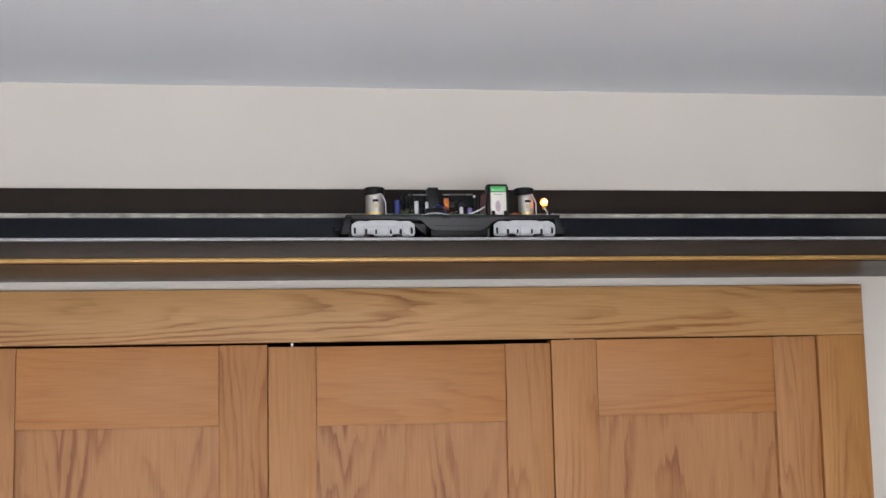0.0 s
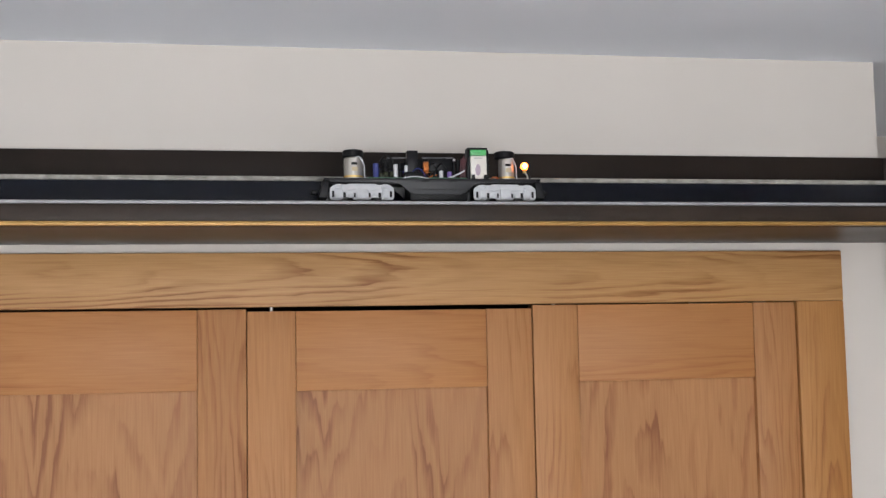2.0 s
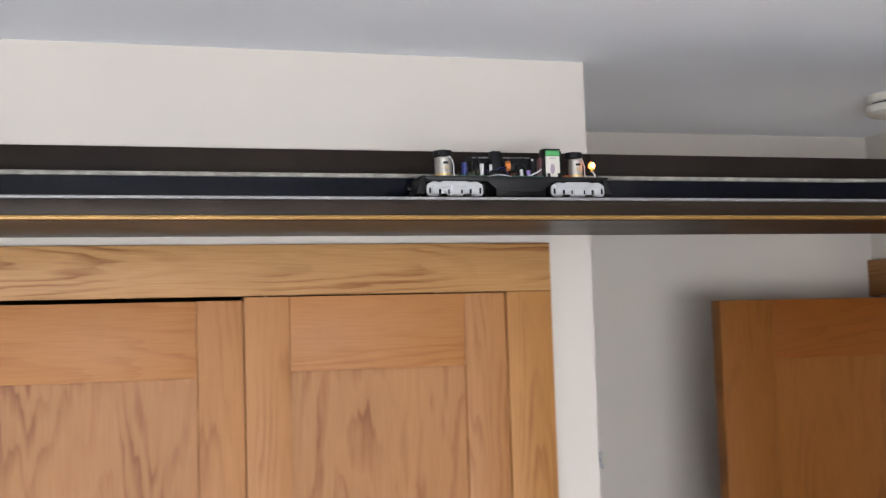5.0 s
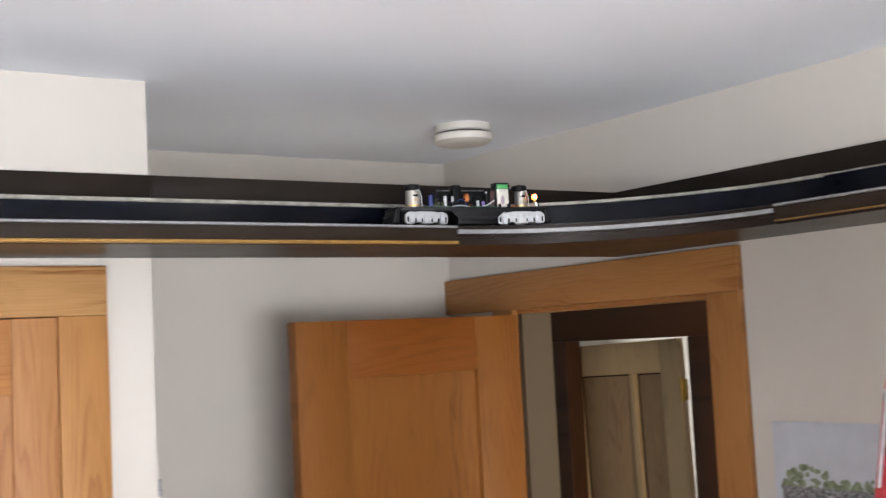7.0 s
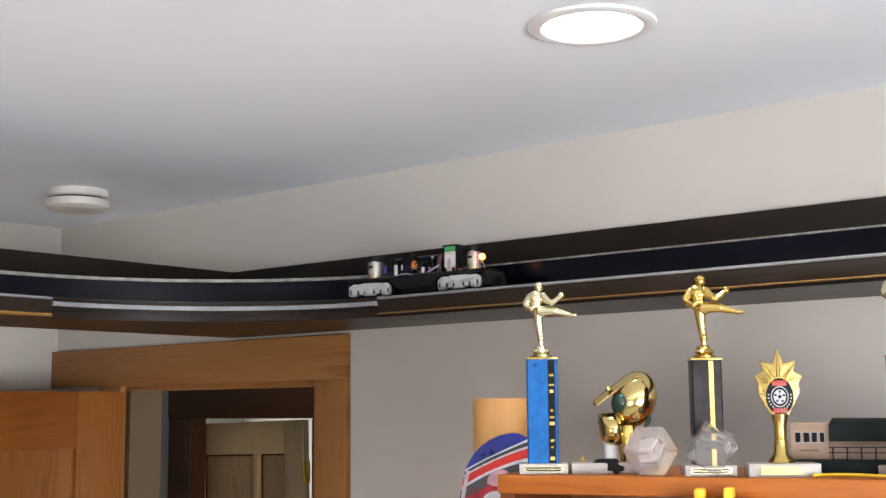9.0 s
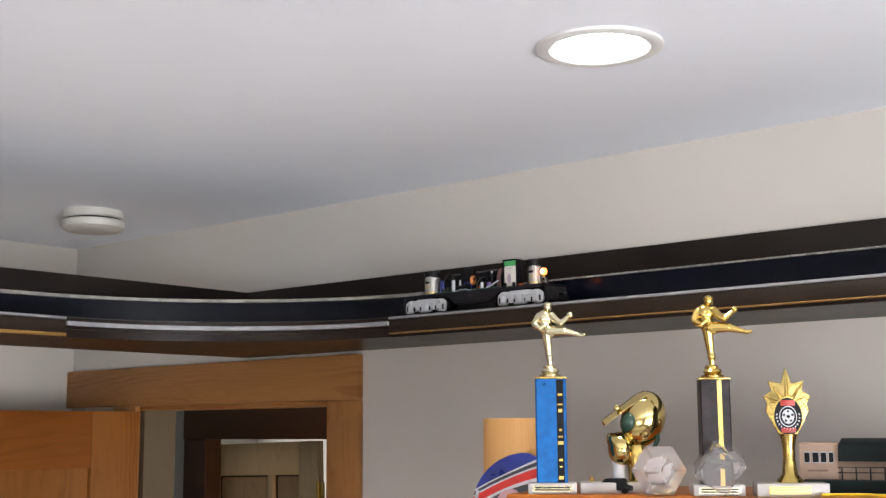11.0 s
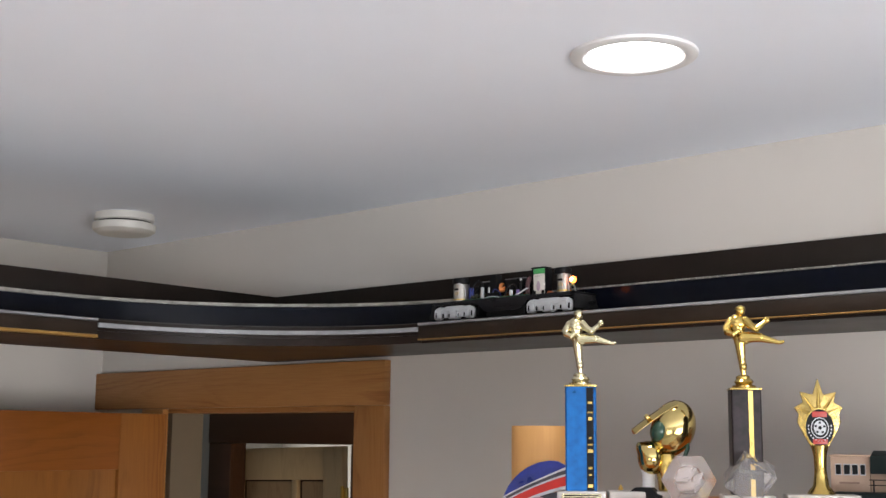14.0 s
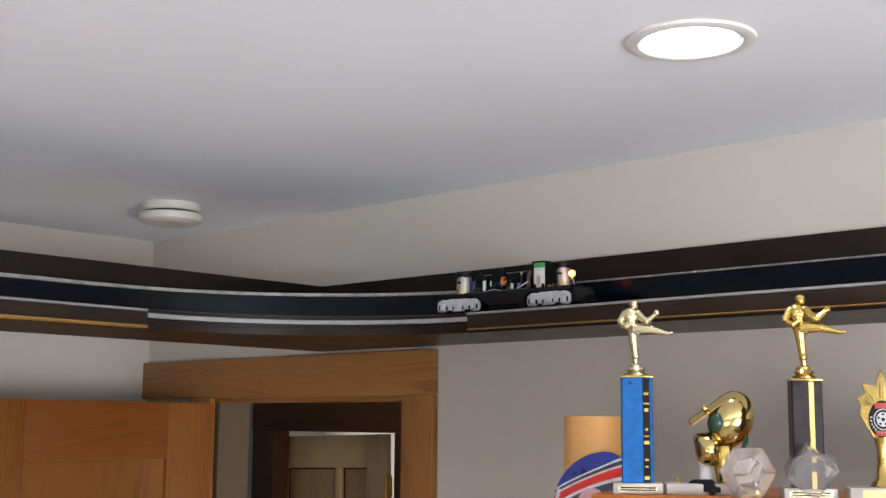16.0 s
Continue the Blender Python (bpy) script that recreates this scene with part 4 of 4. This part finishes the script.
M_MIRROR = mat("mirror_gold", (0.64, 0.50, 0.20), 0.12, 1.0, vary=0.05, bump=0.02)
M_VIZ = mat("green_black_gloss", (0.020, 0.050, 0.032), 0.2)
lean = Matrix.Translation((0.0145, 0, 0.094)) @ Matrix.Rotation(radians(20), 4, "Y")
shell = part("shell", moved(ball(0, 0, 0, 0.0285, 0.0275, 0.037, seg=32), lean), M_MIRROR, t, "polished gold helmet shell")
part("eye_opening", moved(ball(-0.0165, -0.010, -0.010, 0.012, 0.0165, 0.015, seg=20), lean), M_VIZ, t, "dark green eye opening")
bm = bmesh.new()
rows_ = []
for k in range(9):
    f = k / 8
    w_ = 0.021 - 0.007 * f
    x_, z_ = 0.016 - 0.055 * f, 0.1295 - 0.038 * f ** 1.15
    rows_.append([bm.verts.new((x_ + 0.0035 * abs(g) ** 2, w_ * g, z_ - 0.006 * g * g + th)) for th in (0.0, 0.0012) for g in (-1, -0.6, -0.2, 0.2, 0.6, 1)])
for a_, b_ in zip(rows_, rows_[1:]):
    for i in range(5):
        bm.faces.new((a_[i], a_[i + 1], b_[i + 1], b_[i]))
        bm.faces.new((a_[i + 7], a_[i + 6], b_[i + 6], b_[i + 7]))
    bm.faces.new((a_[0], b_[0], b_[6], a_[6]))
    bm.faces.new((a_[5], a_[11], b_[11], b_[5]))
for r_ in (rows_[0], rows_[-1]):
    for i in range(5):
        bm.faces.new((r_[i], r_[i + 6], r_[i + 7], r_[i + 1]))
bmesh.ops.recalc_face_normals(bm, faces=bm.faces)
part("peak", bm, M_MIRROR, t, "gold peak with a dark tip")
part("peak_screw", ball(-0.020, -0.012, 0.108, 0.004), M_MIRROR, t)
bm = ball(-0.015, 0, 0.056, 0.017, 0.022, 0.022, seg=24)
for v_ in bm.verts:
    if v_.co.x < -0.020 and v_.co.z > 0.060:
        v_.co.x -= 0.010 * (v_.co.z - 0.060) / 0.018
part("chin_guard", bm, M_MIRROR, t, "gold chin guard")
part("neck_rim", rod([(0.030, -0.012, 0.080), (0.031, -0.012, 0.068), (0.026, -0.012, 0.056), (0.012, -0.014, 0.050)], 0.003, 8), M_VIZ, t)
part("holder", lathe([(0.011, 0.0137), (0.013, 0.030), (0.016, 0.046), (0.012, 0.060)], 20, at=(0.006, 0, 0.0008)), M_GOLD, t)

# star trophy with a ball emblem
t = tagged(empty("trophy", on_case(0.362, 0.034, turn=15)), "gold star trophy with a red and black ball emblem", "trophy", "trophies on the bookcase")
part("base", box(-0.042, 0.042, -0.024, 0.024, 0, 0.016, 0.0015), M_MARBLE, t, "white marble base")
part("name_plate", box(-0.028, 0.020, -0.0252, -0.0243, 0.0035, 0.0125), M_BRASS, t)
M_STAR = mat("dull_gold_star", (0.38, 0.27, 0.09), 0.26, 1.0, vary=0.3, scale=70, bump=0.3, fine=160)
part("stem", lathe([(0.0165, 0.0165), (0.0150, 0.0200), (0.0095, 0.0260), (0.0072, 0.0440), (0.0076, 0.0600), (0.0105, 0.0740)], 20), M_GOLD, t)
half = [(0.0, 0.1545), (0.0062, 0.1350), (0.0215, 0.1385), (0.0180, 0.1260), (0.0285, 0.1195), (0.0235, 0.1110), (0.0255, 0.1020), (0.0185, 0.0870), (0.0105, 0.0730), (0.0060, 0.0640)]
star = part("star", moved(prism(half + [(-x_, z_) for x_, z_ in half[:0:-1]], -0.003, 0.003, 0.0008), Matrix.Rotation(radians(90), 4, "X")), M_STAR, t, "gold pointed star")
for k, (x_, z_) in enumerate(((0.0, 0.1505), (0.0200, 0.1365), (-0.0200, 0.1365), (0.0268, 0.1190), (-0.0268, 0.1190))):
    part("star_ridge", rod([(0.0, -0.0030, 0.106), (x_ * 0.5, -0.0050, 0.106 + (z_ - 0.106) * 0.55), (x_, -0.0030, z_)], 0.0030, 6, taper=0.0004), M_GOLD, star)
EZ = 0.0950
for r_, h_, m_, nm in ((0.0188, 0.0035, M_GOLD, "emblem_rim"), (0.0175, 0.0042, M_BLACK, "emblem_field"), (0.0112, 0.0046, M_TRUCK, "emblem_ring"), (0.0102, 0.0048, M_BLACK, "emblem_inset"), (0.0078, 0.0051, M_TRUCK, "emblem_ball")):
    e_bm = lathe([(r_, 0), (r_, h_)], 28)
    moved(e_bm, Matrix.Translation((0, -0.0032, EZ)) @ Matrix.Rotation(radians(90), 4, "X") @ Matrix.Diagonal((0.93, 1.28 if r_ > 0.015 else 1.12, 1, 1)))
    part(nm, e_bm, m_, t)
for z0_, z1_, w_ in ((EZ + 0.0128, EZ + 0.0195, 0.0085), (EZ - 0.0195, EZ - 0.0135, 0.0085)):
    part("emblem_band", box(-w_, w_, -0.0080, -0.0075, z0_, z1_, 0.0002), M_REDW, t)
for k in range(14):
    a = math.pi * (0.95 + 1.1 * k / 13)
    part("emblem_mark", box(0.0134 * math.cos(a) - 0.0007, 0.0134 * math.cos(a) + 0.0007, -0.0080, -0.0075, EZ + 0.0155 * math.sin(a) - 0.0010, EZ + 0.0155 * math.sin(a) + 0.0010), M_TRUCK, t)
for k in range(5):
    a = 2 * math.pi * k / 5 + 0.3
    part("ball_patch", moved(lathe([(0.0017, 0), (0.0017, 0.0004)], 5), Matrix.Translation((0.0052 * math.cos(a), -0.0083, EZ + 0.0062 * math.sin(a))) @ Matrix.Rotation(radians(90), 4, "X")), M_BLACK, t)
part("ball_patch", moved(lathe([(0.0024, 0), (0.0024, 0.0004)], 5), Matrix.Translation((0, -0.0083, EZ)) @ Matrix.Rotation(radians(90), 4, "X")), M_BLACK, t)


def crystal(u, v, rot, label, core, e, chamfer, slabs):
    bm = box(-e / 2, e / 2, -e / 2, e / 2, -e / 2, e / 2)
    bmesh.ops.bevel(bm, geom=list(bm.verts), offset=chamfer, affect="VERTICES", segments=1)
    bmesh.ops.bevel(bm, geom=list(bm.edges), offset=0.0022, affect="EDGES", segments=1)
    moved(bm, rot)
    low = min(v_.co.z for v_ in bm.verts)
    moved(bm, Matrix.Translation((0, 0, -low)))
    c = tagged(empty("crystal_cube", on_case(u, v)), label, "ornament", "crystal cubes on the bookcase")
    part("block", bm, M_CRYSTAL, c, angle=5)
    for x0, x1, z0, z1, lean_ in slabs:
        sl = box(x0, x1, -0.002, 0.002, z0, z1, 0.0008)
        part("engraving", moved(sl, Matrix.Translation((0, 0, -low)) @ rot @ Matrix.Rotation(radians(lean_), 4, "Y")), core, c, "inner engraving")
    return c


M_CORE = mat("frosted_core", (0.80, 0.74, 0.72), 0.5)
M_INK = mat("dark_etching", (0.03, 0.035, 0.03), 0.4, vary=0.3, scale=200)
# the first stands on a corner, a body diagonal level; the second lies on an edge
diag, side = Vector((1, 1, 1)).normalized(), Vector((2, -1, -1)).normalized()
to, across_ = Vector((0.208, -0.977, 0.03)).normalized(), Vector((0.978, 0.208, 0)).normalized()
B1 = Matrix((to, across_, to.cross(across_))).transposed()
A1 = Matrix((diag, side, diag.cross(side)))
crystal(0.206, 0.020, (B1 @ A1).to_4x4(), "clear cut crystal cube standing on a corner", M_CORE, 0.044, 0.004, ((-0.010, 0.010, -0.010, 0.010, 20),))
B2 = Matrix((across_, -to, Vector((0, 0, 1)))).transposed().to_4x4()
crystal(0.281, 0.016, B2 @ Matrix.Rotation(radians(36), 4, "Y") @ Matrix.Rotation(radians(16), 4, "X") @ Matrix.Rotation(radians(12), 4, "Z"), "clear cut crystal cube with a dark inner figure", M_INK, 0.045, 0.003,
        ((-0.014, 0.012, 0.006, 0.0115, -25), (-0.014, 0.014, -0.0110, -0.0045, -25), (-0.004, 0.004, -0.006, 0.008, 30)))

tagged(part("wooden_post", moved(lathe([(0.045, 0), (0.0465, 0.001), (0.0465, 1.986), (0.0455, 1.9875)], 40), BASE @ pose(-0.073, 0.275, 0)), M_PINE), "pale turned wooden post standing beside the bookcase", "post")

# small clutter between the trophies
tagged(part("figurine", moved(lathe([(0.004, 0), (0.004, 0.010), (0.002, 0.012), (0.0035, 0.016), (0.001, 0.021)], 12), on_case(0.108, 0.06)), M_BRASS), "tiny brass figurine among the trophies", "figurine")
toy = tagged(empty("toy_car", on_case(0.146, 0.04)), "small dark toy car", "toy car")
part("body", moved(prism([(-0.022, 0.004), (-0.022, 0.011), (-0.012, 0.019), (0.010, 0.019), (0.017, 0.011), (0.022, 0.010), (0.022, 0.004)], -0.009, 0.009, 0.001), Matrix.Rotation(radians(90), 4, "X")), M_BLACK, toy)
for x in (-0.013, 0.013):
    for y in (-0.009, 0.009):
        part("wheel", moved(lathe([(0.0042, -0.002), (0.0042, 0.002)], 14), Matrix.Translation((x, y, 0.0042)) @ Matrix.Rotation(radians(90), 4, "X")), M_BLACK, toy)

# model depot building
dep = tagged(empty("model_station", on_case(0.432, 0.125)), "tan model railway station with dark green roofs and a platform fence", "model building")
M_TAN = mat("tan_card", (0.42, 0.29, 0.21), 0.7, vary=0.08, scale=60)
M_ROOF = mat("dark_green_roof", (0.004, 0.009, 0.009), 0.7, vary=0.2, scale=80, spec=0.2)
part("wall", box(-0.066, -0.019, -0.02, 0.05, 0, 0.060, 0.0008), M_TAN, dep)
part("cornice", box(-0.068, -0.017, -0.0225, 0.052, 0.0602, 0.0625, 0.0006), M_TAN, dep)
part("wall", box(-0.0185, 0.15, -0.018, 0.05, 0, 0.040, 0.0008), M_TAN, dep)
part("roof", moved(prism([(-0.052, 0.0400), (-0.040, 0.062), (0.010, 0.068), (0.052, 0.0400)], -0.018, 0.16, 0.001), Matrix.Translation((0, 0.016, 0)) @ Matrix.Rotation(radians(90), 4, "Z") @ Matrix.Rotation(radians(90), 4, "X")), M_ROOF, dep)
part("platform", box(-0.060, 0.128, -0.062, -0.0205, 0.0, 0.0175, 0.0012), M_ROOF, dep)
part("platform_end", box(0.1285, 0.160, -0.062, -0.0205, 0.0, 0.0120, 0.0012), M_TRUCK, dep)
for k in range(10):
    part("fence_post", box(-0.014 + 0.0165 * k, -0.0122 + 0.0165 * k, -0.0500, -0.0485, 0.0177, 0.0335), M_BLACK, dep)
for z_ in (0.0262, 0.0325):
    part("fence_rail", box(-0.018, 0.145, -0.0507, -0.0501, z_, z_ + 0.0012), M_BLACK, dep)
for k, wd in enumerate((0.0062, 0.0072, 0.0066, 0.0054)):
    x_ = -0.0595 + 0.0098 * k
    w_ = part("window", box(x_ - 0.0006, x_ + wd + 0.0006, -0.0212, -0.0202, 0.0375, 0.0515), M_TRUCK, dep)
    part("pane", box(x_, x_ + wd, -0.0218, -0.0214, 0.0385, 0.0505), M_BLACK, w_)
part("print_bar", box(-0.056, -0.032, -0.0208, -0.0203, 0.0270, 0.0295), mat("faded_print", (0.24, 0.15, 0.11), 0.7), dep)
wire = [(0.40 + 0.145 * f, 0.012 + 0.02 * math.sin(6 * f), BZ + 0.0027 + 0.026 * max(0, f - 0.55) ** 1.5 / 0.3) for f in [j / 16 for j in range(17)]]
tagged(part("loose_cable", rod([BASE @ Vector(p) for p in wire], 0.0020, 8), M_YELLOW), "yellow cable lying loose on the bookcase top", "cable")

# yellow toy hooked over the front edge of the top
toy = tagged(empty("toy_truck", on_case(0.295, -0.0082, 1.815)), "yellow, red and white toy truck hooked on the bookcase edge", "toy truck")
part("body", box(-0.036, 0.046, -0.030, -0.001, 0.020, 0.050, 0.004), M_YELLOW, toy)
part("knob", box(-0.028, -0.016, -0.026, -0.006, 0.0502, 0.062, 0.003), M_YELLOW, toy)
part("knob", box(0.006, 0.018, -0.026, -0.006, 0.0502, 0.064, 0.003), M_YELLOW, toy)
part("grille", box(-0.036, 0.004, -0.034, -0.0303, 0.036, 0.044, 0.001), M_TRUCK, toy, "white grille")
part("bumper", box(-0.040, 0.006, -0.035, -0.001, 0.004, 0.0195, 0.002), M_REDW, toy, "red bumper")
for x in (-0.026, 0.034):
    part("wheel", moved(lathe([(0.011, -0.004), (0.012, -0.003), (0.012, 0.003), (0.011, 0.004)], 20), Matrix.Translation((x, -0.035, 0.010)) @ Matrix.Rotation(radians(90), 4, "X")), M_BLACK, toy)

# ski standing on end beside the bookcase
sk = tagged(empty("ski", BASE @ pose(0, 0.195, 0)), "blue, red and white ski standing on end beside the bookcase", "ski")
M_DECK = {"blue": mat("deck_blue", (0.02, 0.035, 0.24), 0.3, vary=0.3, scale=40), "red": mat("deck_red", (0.62, 0.03, 0.02), 0.3, vary=0.2, scale=40),
          "white": mat("deck_white", (0.62, 0.62, 0.66), 0.3, vary=0.2, scale=60), "grey": mat("deck_grey", (0.06, 0.06, 0.07), 0.3, vary=0.2, scale=40)}


def deck_point(f, z):
    """Place across the deck and bend of the deck; f runs from edge to edge."""
    top = max(0.0, z - 1.880)
    half = 0.052 * math.sqrt(max(0.0, 1 - (top / 0.0565) ** 2.3))
    return half * f - 0.054 + 0.165 * (z - 1.89) + 0.10 * top, 3.0 * max(0.0, z - 1.84) ** 2


def deck_band(z0, z1, key, slant, n=8, c=8):
    """A slice of the deck between two slanted lines; the nose is rounded and bends back."""
    bm = bmesh.new()
    skin = []
    for th in (-0.004, 0.004):
        grid = []
        for j in range(n + 1):
            row = []
            for i in range(c + 1):
                f = 2 * i / c - 1
                z = min(z0 + (z1 - z0) * j / n + slant * (f - 0.35 * f * f), 1.9364)
                x, y = deck_point(f, z)
                row.append(bm.verts.new((x, y + th, z)))
            grid.append(row)
        skin.append(grid)
    a, b = skin
    for j in range(n):
        for i in range(c):
            bm.faces.new((a[j][i], a[j][i + 1], a[j + 1][i + 1], a[j + 1][i]))
            bm.faces.new((b[j][i + 1], b[j][i], b[j + 1][i], b[j + 1][i + 1]))
        for i in (0, c):
            bm.faces.new((a[j][i], a[j + 1][i], b[j + 1][i], b[j][i]))
    for j in (0, n):
        for i in range(c):
            bm.faces.new((a[j][i], a[j][i + 1], b[j][i + 1], b[j][i]))
    bmesh.ops.remove_doubles(bm, verts=bm.verts, dist=0.0002)
    bmesh.ops.recalc_face_normals(bm, faces=bm.faces)
    return part("deck_stripe", bm, M_DECK[key], sk)


M_DECK["orange"] = mat("deck_orange", (0.75, 0.26, 0.02), 0.3, vary=0.2, scale=40)
M_DECK["pink"] = mat("deck_pink", (0.62, 0.36, 0.40), 0.3, vary=0.2, scale=40)
M_DECK["crimson"] = mat("deck_crimson", (0.36, 0.018, 0.028), 0.3, vary=0.4, scale=60)
for z0, z1, key, slant in ((0.0, 1.70, "red", 0.0), (1.70, 1.800, "crimson", 0.0), (1.800, 1.866, "crimson", 0.012), (1.866, 1.884, "grey", 0.020), (1.884, 1.889, "white", 0.022), (1.889, 1.9025, "red", 0.022), (1.9025, 1.9055, "white", 0.022),
                           (1.9055, 1.911, "grey", 0.022), (1.911, 1.914, "white", 0.022), (1.914, 1.97, "blue", 0.022)):
    deck_band(z0 + 0.0001, z1 - 0.0001, key, slant, 4 if z1 < 1.8 else 8, 12)
for k, (f_, pz_, rx_, rz_) in enumerate(((0.10, 1.868, 0.020, 0.017), (0.16, 1.840, 0.024, 0.015), (0.20, 1.800, 0.030, 0.013), (-0.10, 1.764, 0.026, 0.016), (0.2, 1.818, 0.012, 0.012), (0.1, 1.735, 0.02, 0.012))):
    x_, y_ = deck_point(f_, pz_)
    part("deck_print", moved(ball(0, 0, 0, rx_, 0.0008, rz_), Matrix.Translation((x_, y_ - 0.0043, pz_)) @ Matrix.Rotation(radians(20 * (k % 3 - 1)), 4, "Y")), M_DECK[("pink", "white", "red", "orange", "red", "white")[k]], sk)
for k in range(12):
    z_ = 1.72 + 0.0135 * k
    x_, y_ = deck_point(-0.90, z_)
    x2, y2 = deck_point(-0.90, z_ + 0.0137)
    part("deck_edge_line", rod([(x_, y_ - 0.0045, z_), (x2, y2 - 0.0045, z_ + 0.0137)], 0.003, 6), M_DECK["white"], sk)

# poster on the door wall
po = tagged(empty("poster", pose(XB - 0.003, -0.55, 1.56)), "landscape poster with pale sky, green trees and grey shapes", "poster")
M_PSKY = mat("print_sky", (0.50, 0.52, 0.58), 0.5, vary=0.06, scale=20)
M_PTREE = mat("print_trees", (0.20, 0.24, 0.15), 0.5, vary=0.5, scale=90)
M_PGREY = mat("print_grey", (0.20, 0.20, 0.21), 0.5, vary=0.9, scale=190)
part("sheet", box(-0.001, 0.001, -0.27, 0.135, -0.25, 0.212), M_PSKY, po)
bm = bmesh.new()
rnd = random.Random(9)
for k in range(150):
    y_ = rnd.uniform(-0.262, 0.125)
    ball(-0.0015, y_, 0.082 + rnd.uniform(0.0, 0.030 + 0.014 * math.sin(31 * y_)), 0.0005, rnd.uniform(0.004, 0.010), rnd.uniform(0.004, 0.009), bm=bm, seg=6)
part("foliage_print", bm, M_PTREE, po)
part("printed_ground", box(-0.0022, -0.0012, -0.265, 0.118, -0.245, 0.088), M_PGREY, po)
bm = bmesh.new()
for k in range(60):
    y_, z_ = rnd.uniform(-0.26, 0.11), rnd.uniform(-0.02, 0.075)
    box(-0.0026, -0.0023, y_, y_ + rnd.uniform(0.003, 0.012), z_, z_ + rnd.uniform(0.002, 0.010), bm=bm)
part("pale_print", bm, M_TRUCK, po)
part("printed_patch", box(-0.0030, -0.0027, -0.20, -0.15, 0.015, 0.045), M_REDW, po)


# ---------------------------------------------------------------- motion
RUN = [(0.0, -0.731), (0.5, -0.743), (1.2, -0.740), (2.0, -0.737), (2.5, -0.736), (3.0, -0.721), (3.3, -0.683), (3.7, -0.580), (4.2, -0.417), (4.7, -0.240), (5.1, -0.099), (5.5, 0.046), (6.0, 0.240), (6.5, 0.436), (7.0, 0.635), (7.5, 0.830),
       (8.0, 1.010), (8.5, 1.184), (9.0, 1.343), (9.3, 1.404), (9.8, 1.441), (10.5, 1.449), (11.5, 1.450), (12.5, 1.450), (13.9, 1.449), (14.6, 1.450), (15.0, 1.448), (15.3, 1.438), (15.6, 1.414), (15.8, 1.380), (16.0, 1.341)]


def run_at(t):
    """The run along the track at a time, smooth from point to point."""
    k = max(j for j in range(len(RUN)) if RUN[j][0] <= t + 1e-9)
    if k == len(RUN) - 1:
        return RUN[-1][1]

    def slope(j):
        a, b = RUN[max(0, j - 1)], RUN[min(len(RUN) - 1, j + 1)]
        return (b[1] - a[1]) / (b[0] - a[0])

    (t0, s0), (t1, s1) = RUN[k], RUN[k + 1]
    h = t1 - t0
    f = (t - t0) / h
    return s0 * (1 + 2 * f) * (1 - f) ** 2 + s1 * f * f * (3 - 2 * f) + h * (slope(k) * f * (1 - f) ** 2 - slope(k + 1) * f * f * (1 - f))


def motions():
    body, bogie_r, bogie_f = [], [], []
    for k in range(161):
        t = k / 10
        s = run_at(t)
        (xa, ya, ha), (xb, yb, hb) = track_at(s - BT), track_at(s + BT)
        head = math.atan2(yb - ya, xb - xa)
        body.append((t, pose((xa + xb) / 2, (ya + yb) / 2, Z0, 0, 0, math.degrees(head))))
        bogie_r.append((t, pose(-BT, 0, 0, 0, 0, math.degrees(ha - head))))
        bogie_f.append((t, pose(BT, 0, 0, 0, 0, math.degrees(hb - head))))
    walk(engine, body)
    walk(rear, bogie_r)
    walk(front, bogie_f)
    for w, wx in rear_wheels + front_wheels:
        rows = [(0.0, pose(wx, 0, 0.0114, 0, math.degrees((run_at(0) + 0.73) / 0.0112), 0))]
        for k in range(1, 481):
            t = k / 30
            rows.append((t, pose(wx, 0, 0.0114) @ Matrix.Rotation((run_at(t) + 0.73) / 0.0112, 4, "Y")))
        walk(w, rows)


motions()
